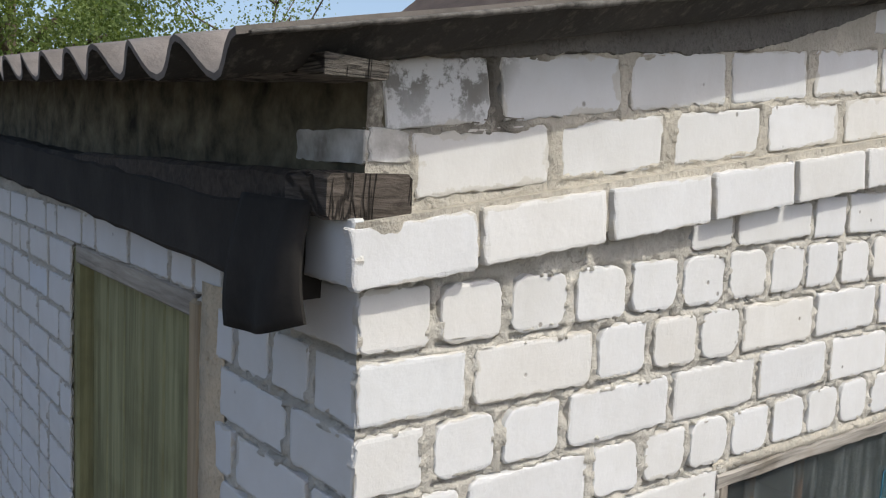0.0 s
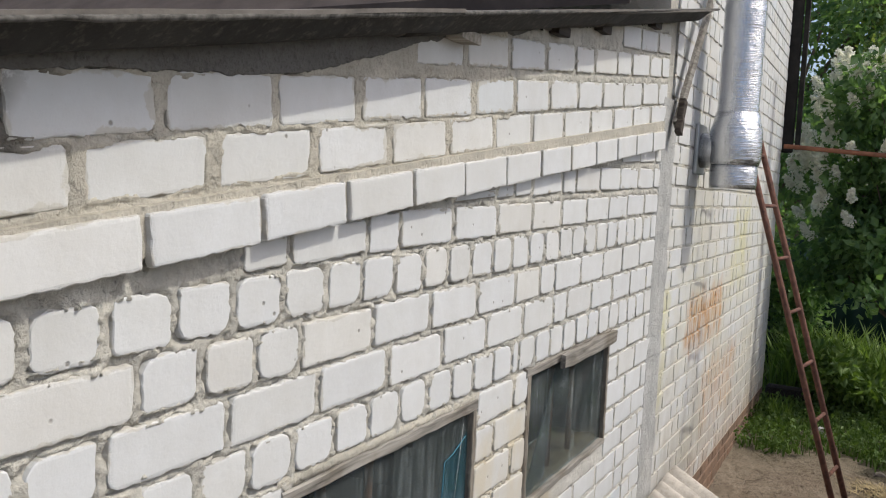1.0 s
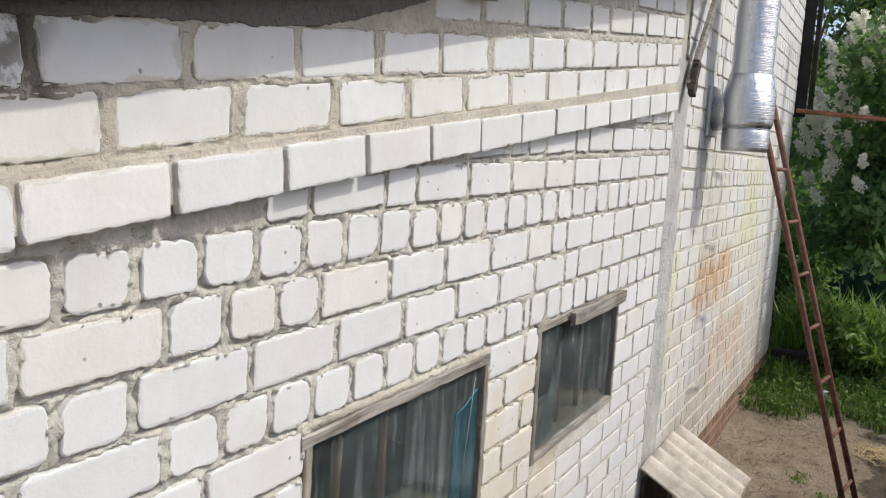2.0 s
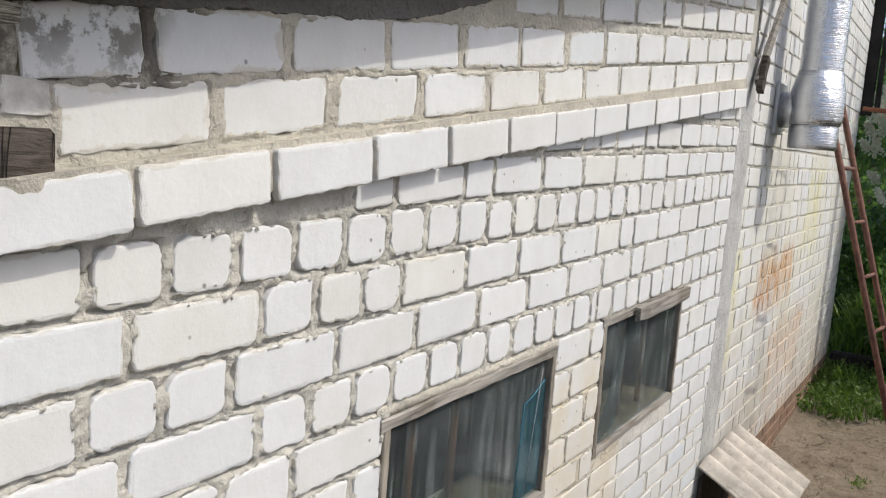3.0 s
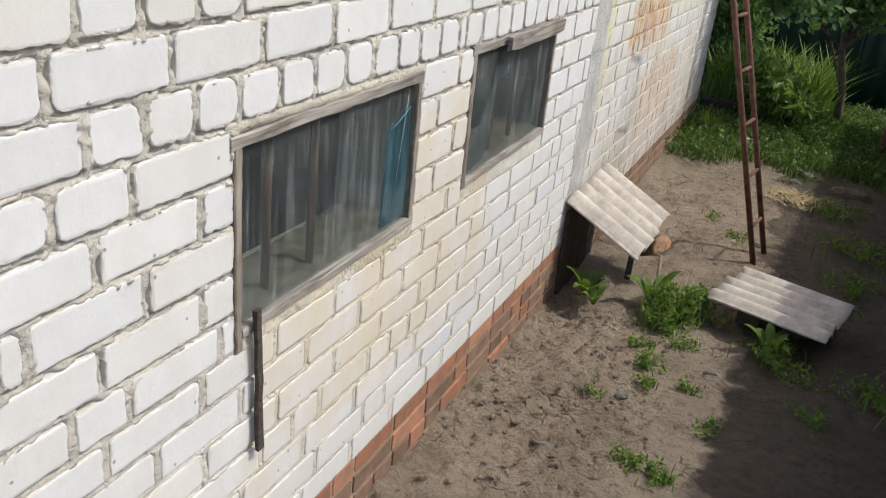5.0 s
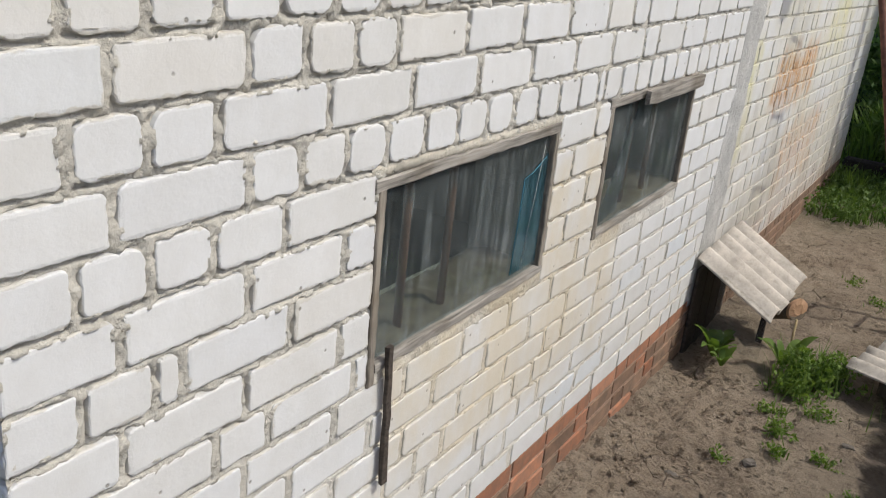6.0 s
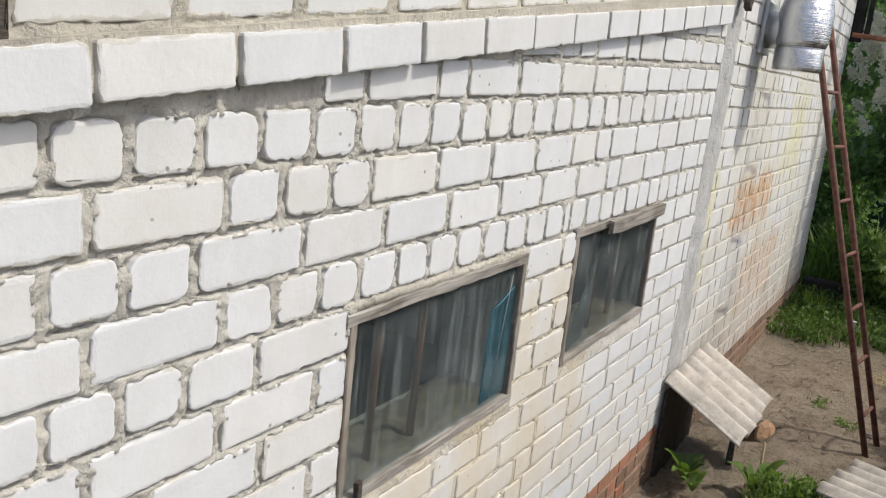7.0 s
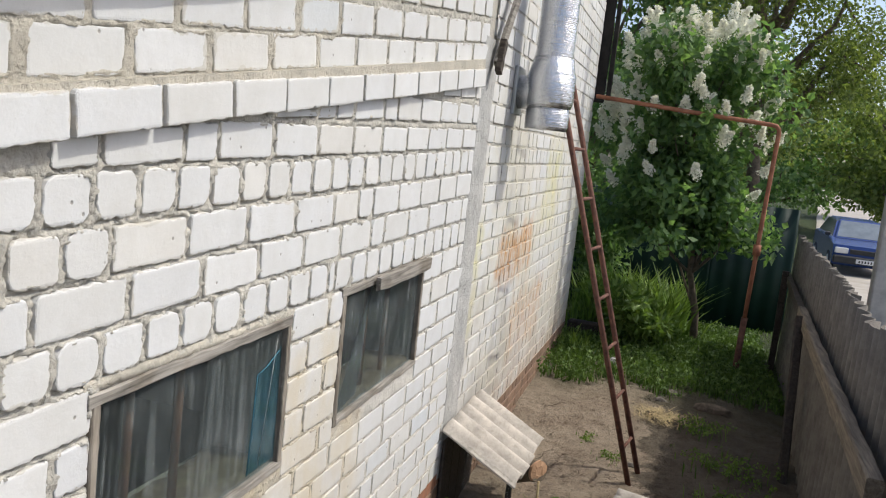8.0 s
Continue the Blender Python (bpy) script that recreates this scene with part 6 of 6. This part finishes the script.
# ---- beyond the garden ----
gf = thing("green_fence", "dark green profiled sheet fence behind the garden", "fence", (0, 11.2, 0))
for i in range(6):
    bm = corrugated(1.0, 1.75, 0.2, 0.02, 0.004, 5, 6, 2, 0)
    bm.transform(frame_of((1, 0, 0), (0, 0, 1), (-3.6 + i * 1.0, 0, -0.25)))
    part("panel", bm, M_GREENFENCE, gf)
road = bmesh.new()
rows_ = []
for i in range(40):
    y = -6 + i * i * 0.14
    c = 4.6 + max(0, y - 12) * 0.13
    rows_.append([road.verts.new((c + w + 0.1 * noise.noise((y, w, 0)), y, (ground_z(5, y) if y > 9 else 0.0 - 0.06 * max(0.0, y) / 9) + 0.07 - 0.008 * abs(w))) for w in (-1.7, -0.8, 0, 0.8, 1.7, 2.6)])
for r0, r1 in zip(rows_, rows_[1:]):
    for i in range(5):
        road.faces.new((r0[i], r0[i + 1], r1[i + 1], r1[i]))
tagged(link("road", road, M_ROAD), "pale dusty village road", "road", kind="structure")
up = thing("utility_pole", "grey concrete utility pole beside the fence", "utility pole", (2.83, 8.1, 0))
bm = bmesh.new()
add_box(bm, (-0.09, -0.075, -0.4), (0.09, 0.075, 7.0), bevel=0.015)
part("shaft", bm, M_CONCRETE, up)


def car(at, yaw):
    t = thing("car", "blue older hatchback parked on the road", "car", at)
    t.rotation_euler = (0, 0, yaw)
    prof = [(-2.0, 0.32), (-2.0, 0.62), (-1.92, 0.78), (-1.0, 0.90), (1.75, 0.93), (1.95, 0.82), (1.98, 0.4), (1.9, 0.28), (-1.9, 0.26)]

    def loft(outline, half, inset):
        bm = bmesh.new()
        rings = []
        for s in (-1, -0.92, 0.92, 1):
            k = inset if abs(s) == 1 else 0.0
            cy = sum(p[0] for p in outline) / len(outline)
            cz = sum(p[1] for p in outline) / len(outline)
            rings.append([bm.verts.new((s * half, y + (cy - y) * k, z + (cz - z) * k)) for y, z in outline])
        n = len(outline)
        for a, b_ in zip(rings, rings[1:]):
            for i in range(n):
                bm.faces.new((a[i], b_[i], b_[(i + 1) % n], a[(i + 1) % n]))
        bm.faces.new(rings[0])
        bm.faces.new(rings[-1][::-1])
        bmesh.ops.recalc_face_normals(bm, faces=bm.faces)
        return bm

    body = part("body", loft(prof, 0.8, 0.06), M_CAR, t, smooth=False)
    roof_ = bmesh.new()
    low_ = [(-0.72, -1.05, 0.9), (0.72, -1.05, 0.9), (0.74, 1.6, 0.93), (-0.74, 1.6, 0.93)]
    high = [(-0.56, -0.35, 1.36), (0.56, -0.35, 1.36), (0.57, 1.15, 1.38), (-0.57, 1.15, 1.38)]
    a = [roof_.verts.new(p) for p in low_]
    b_ = [roof_.verts.new(p) for p in high]
    roof_.faces.new(b_)
    for i in range(4):
        roof_.faces.new((a[i], a[(i + 1) % 4], b_[(i + 1) % 4], b_[i]))
    bmesh.ops.recalc_face_normals(roof_, faces=roof_.faces)
    bmesh.ops.bevel(roof_, geom=list(roof_.edges), offset=0.06, segments=3, affect="EDGES")
    part("cabin", roof_, M_CAR, t)

    def pane(name, quad, glass=M_CARGLASS):
        bm = bmesh.new()
        q = [Vector(p) for p in quad]
        c = sum(q, Vector()) / 4
        n = (q[1] - q[0]).cross(q[3] - q[0]).normalized()
        if n.dot(c - Vector((0, 0.3, 1.0))) < 0:
            n = -n
        f = [bm.verts.new(c + (p - c) * 0.86 + n * 0.006) for p in q] + [bm.verts.new(c + (p - c) * 0.86 - n * 0.02) for p in q]
        bm.faces.new(f[:4])
        for i in range(4):
            bm.faces.new((f[i], f[(i + 1) % 4], f[4 + (i + 1) % 4], f[4 + i]))
        bmesh.ops.recalc_face_normals(bm, faces=bm.faces)
        part(name, bm, glass, t)

    pane("windscreen", (low_[0], low_[1], high[1], high[0]))
    pane("rear_window", (low_[2], low_[3], high[3], high[2]))
    pane("side_window", (low_[1], low_[2], high[2], high[1]), M_DARKGLASS)
    pane("side_window", (low_[3], low_[0], high[0], high[3]), M_DARKGLASS)
    part("bumper", box((-0.8, -2.09, 0.33), (0.8, -1.94, 0.52), bevel=0.03), M_TRIM, t)
    part("grille", box((-0.42, -2.025, 0.58), (0.42, -1.98, 0.70), bevel=0.01), M_TRIM, t)
    for s in (-1, 1):
        part("headlight", box((s * 0.62 - 0.16, -2.03, 0.57), (s * 0.62 + 0.16, -1.97, 0.72), bevel=0.015), M_LAMP, t)
        part("mirror", box((s * 0.84 - 0.07, -0.95, 0.92), (s * 0.84 + 0.07, -0.87, 1.02), bevel=0.02), M_TRIM, t)
    plate = part("number_plate", box((-0.26, -2.105, 0.36), (0.26, -2.092, 0.47)), M_WHITE, t)
    for i in range(6):
        part("plate_bar", box((-0.2 + i * 0.07, -2.109, 0.385), (-0.165 + i * 0.07, -2.104, 0.445)), M_TRIM, plate)
    for sx in (-1, 1):
        for y in (-1.25, 1.2):
            w = part("wheel", tube([(sx * 0.68, y, 0.28), (sx * 0.81, y, 0.28)], 0.28, 20), M_RUBBER, t)
            part("rim", tube([(sx * 0.80, y, 0.28), (sx * 0.82, y, 0.28)], 0.17, 16), M_CONCRETE, w)
    return t


car((5.5, 25.0, ground_z(5, 25.0) + 0.055), 0.0)
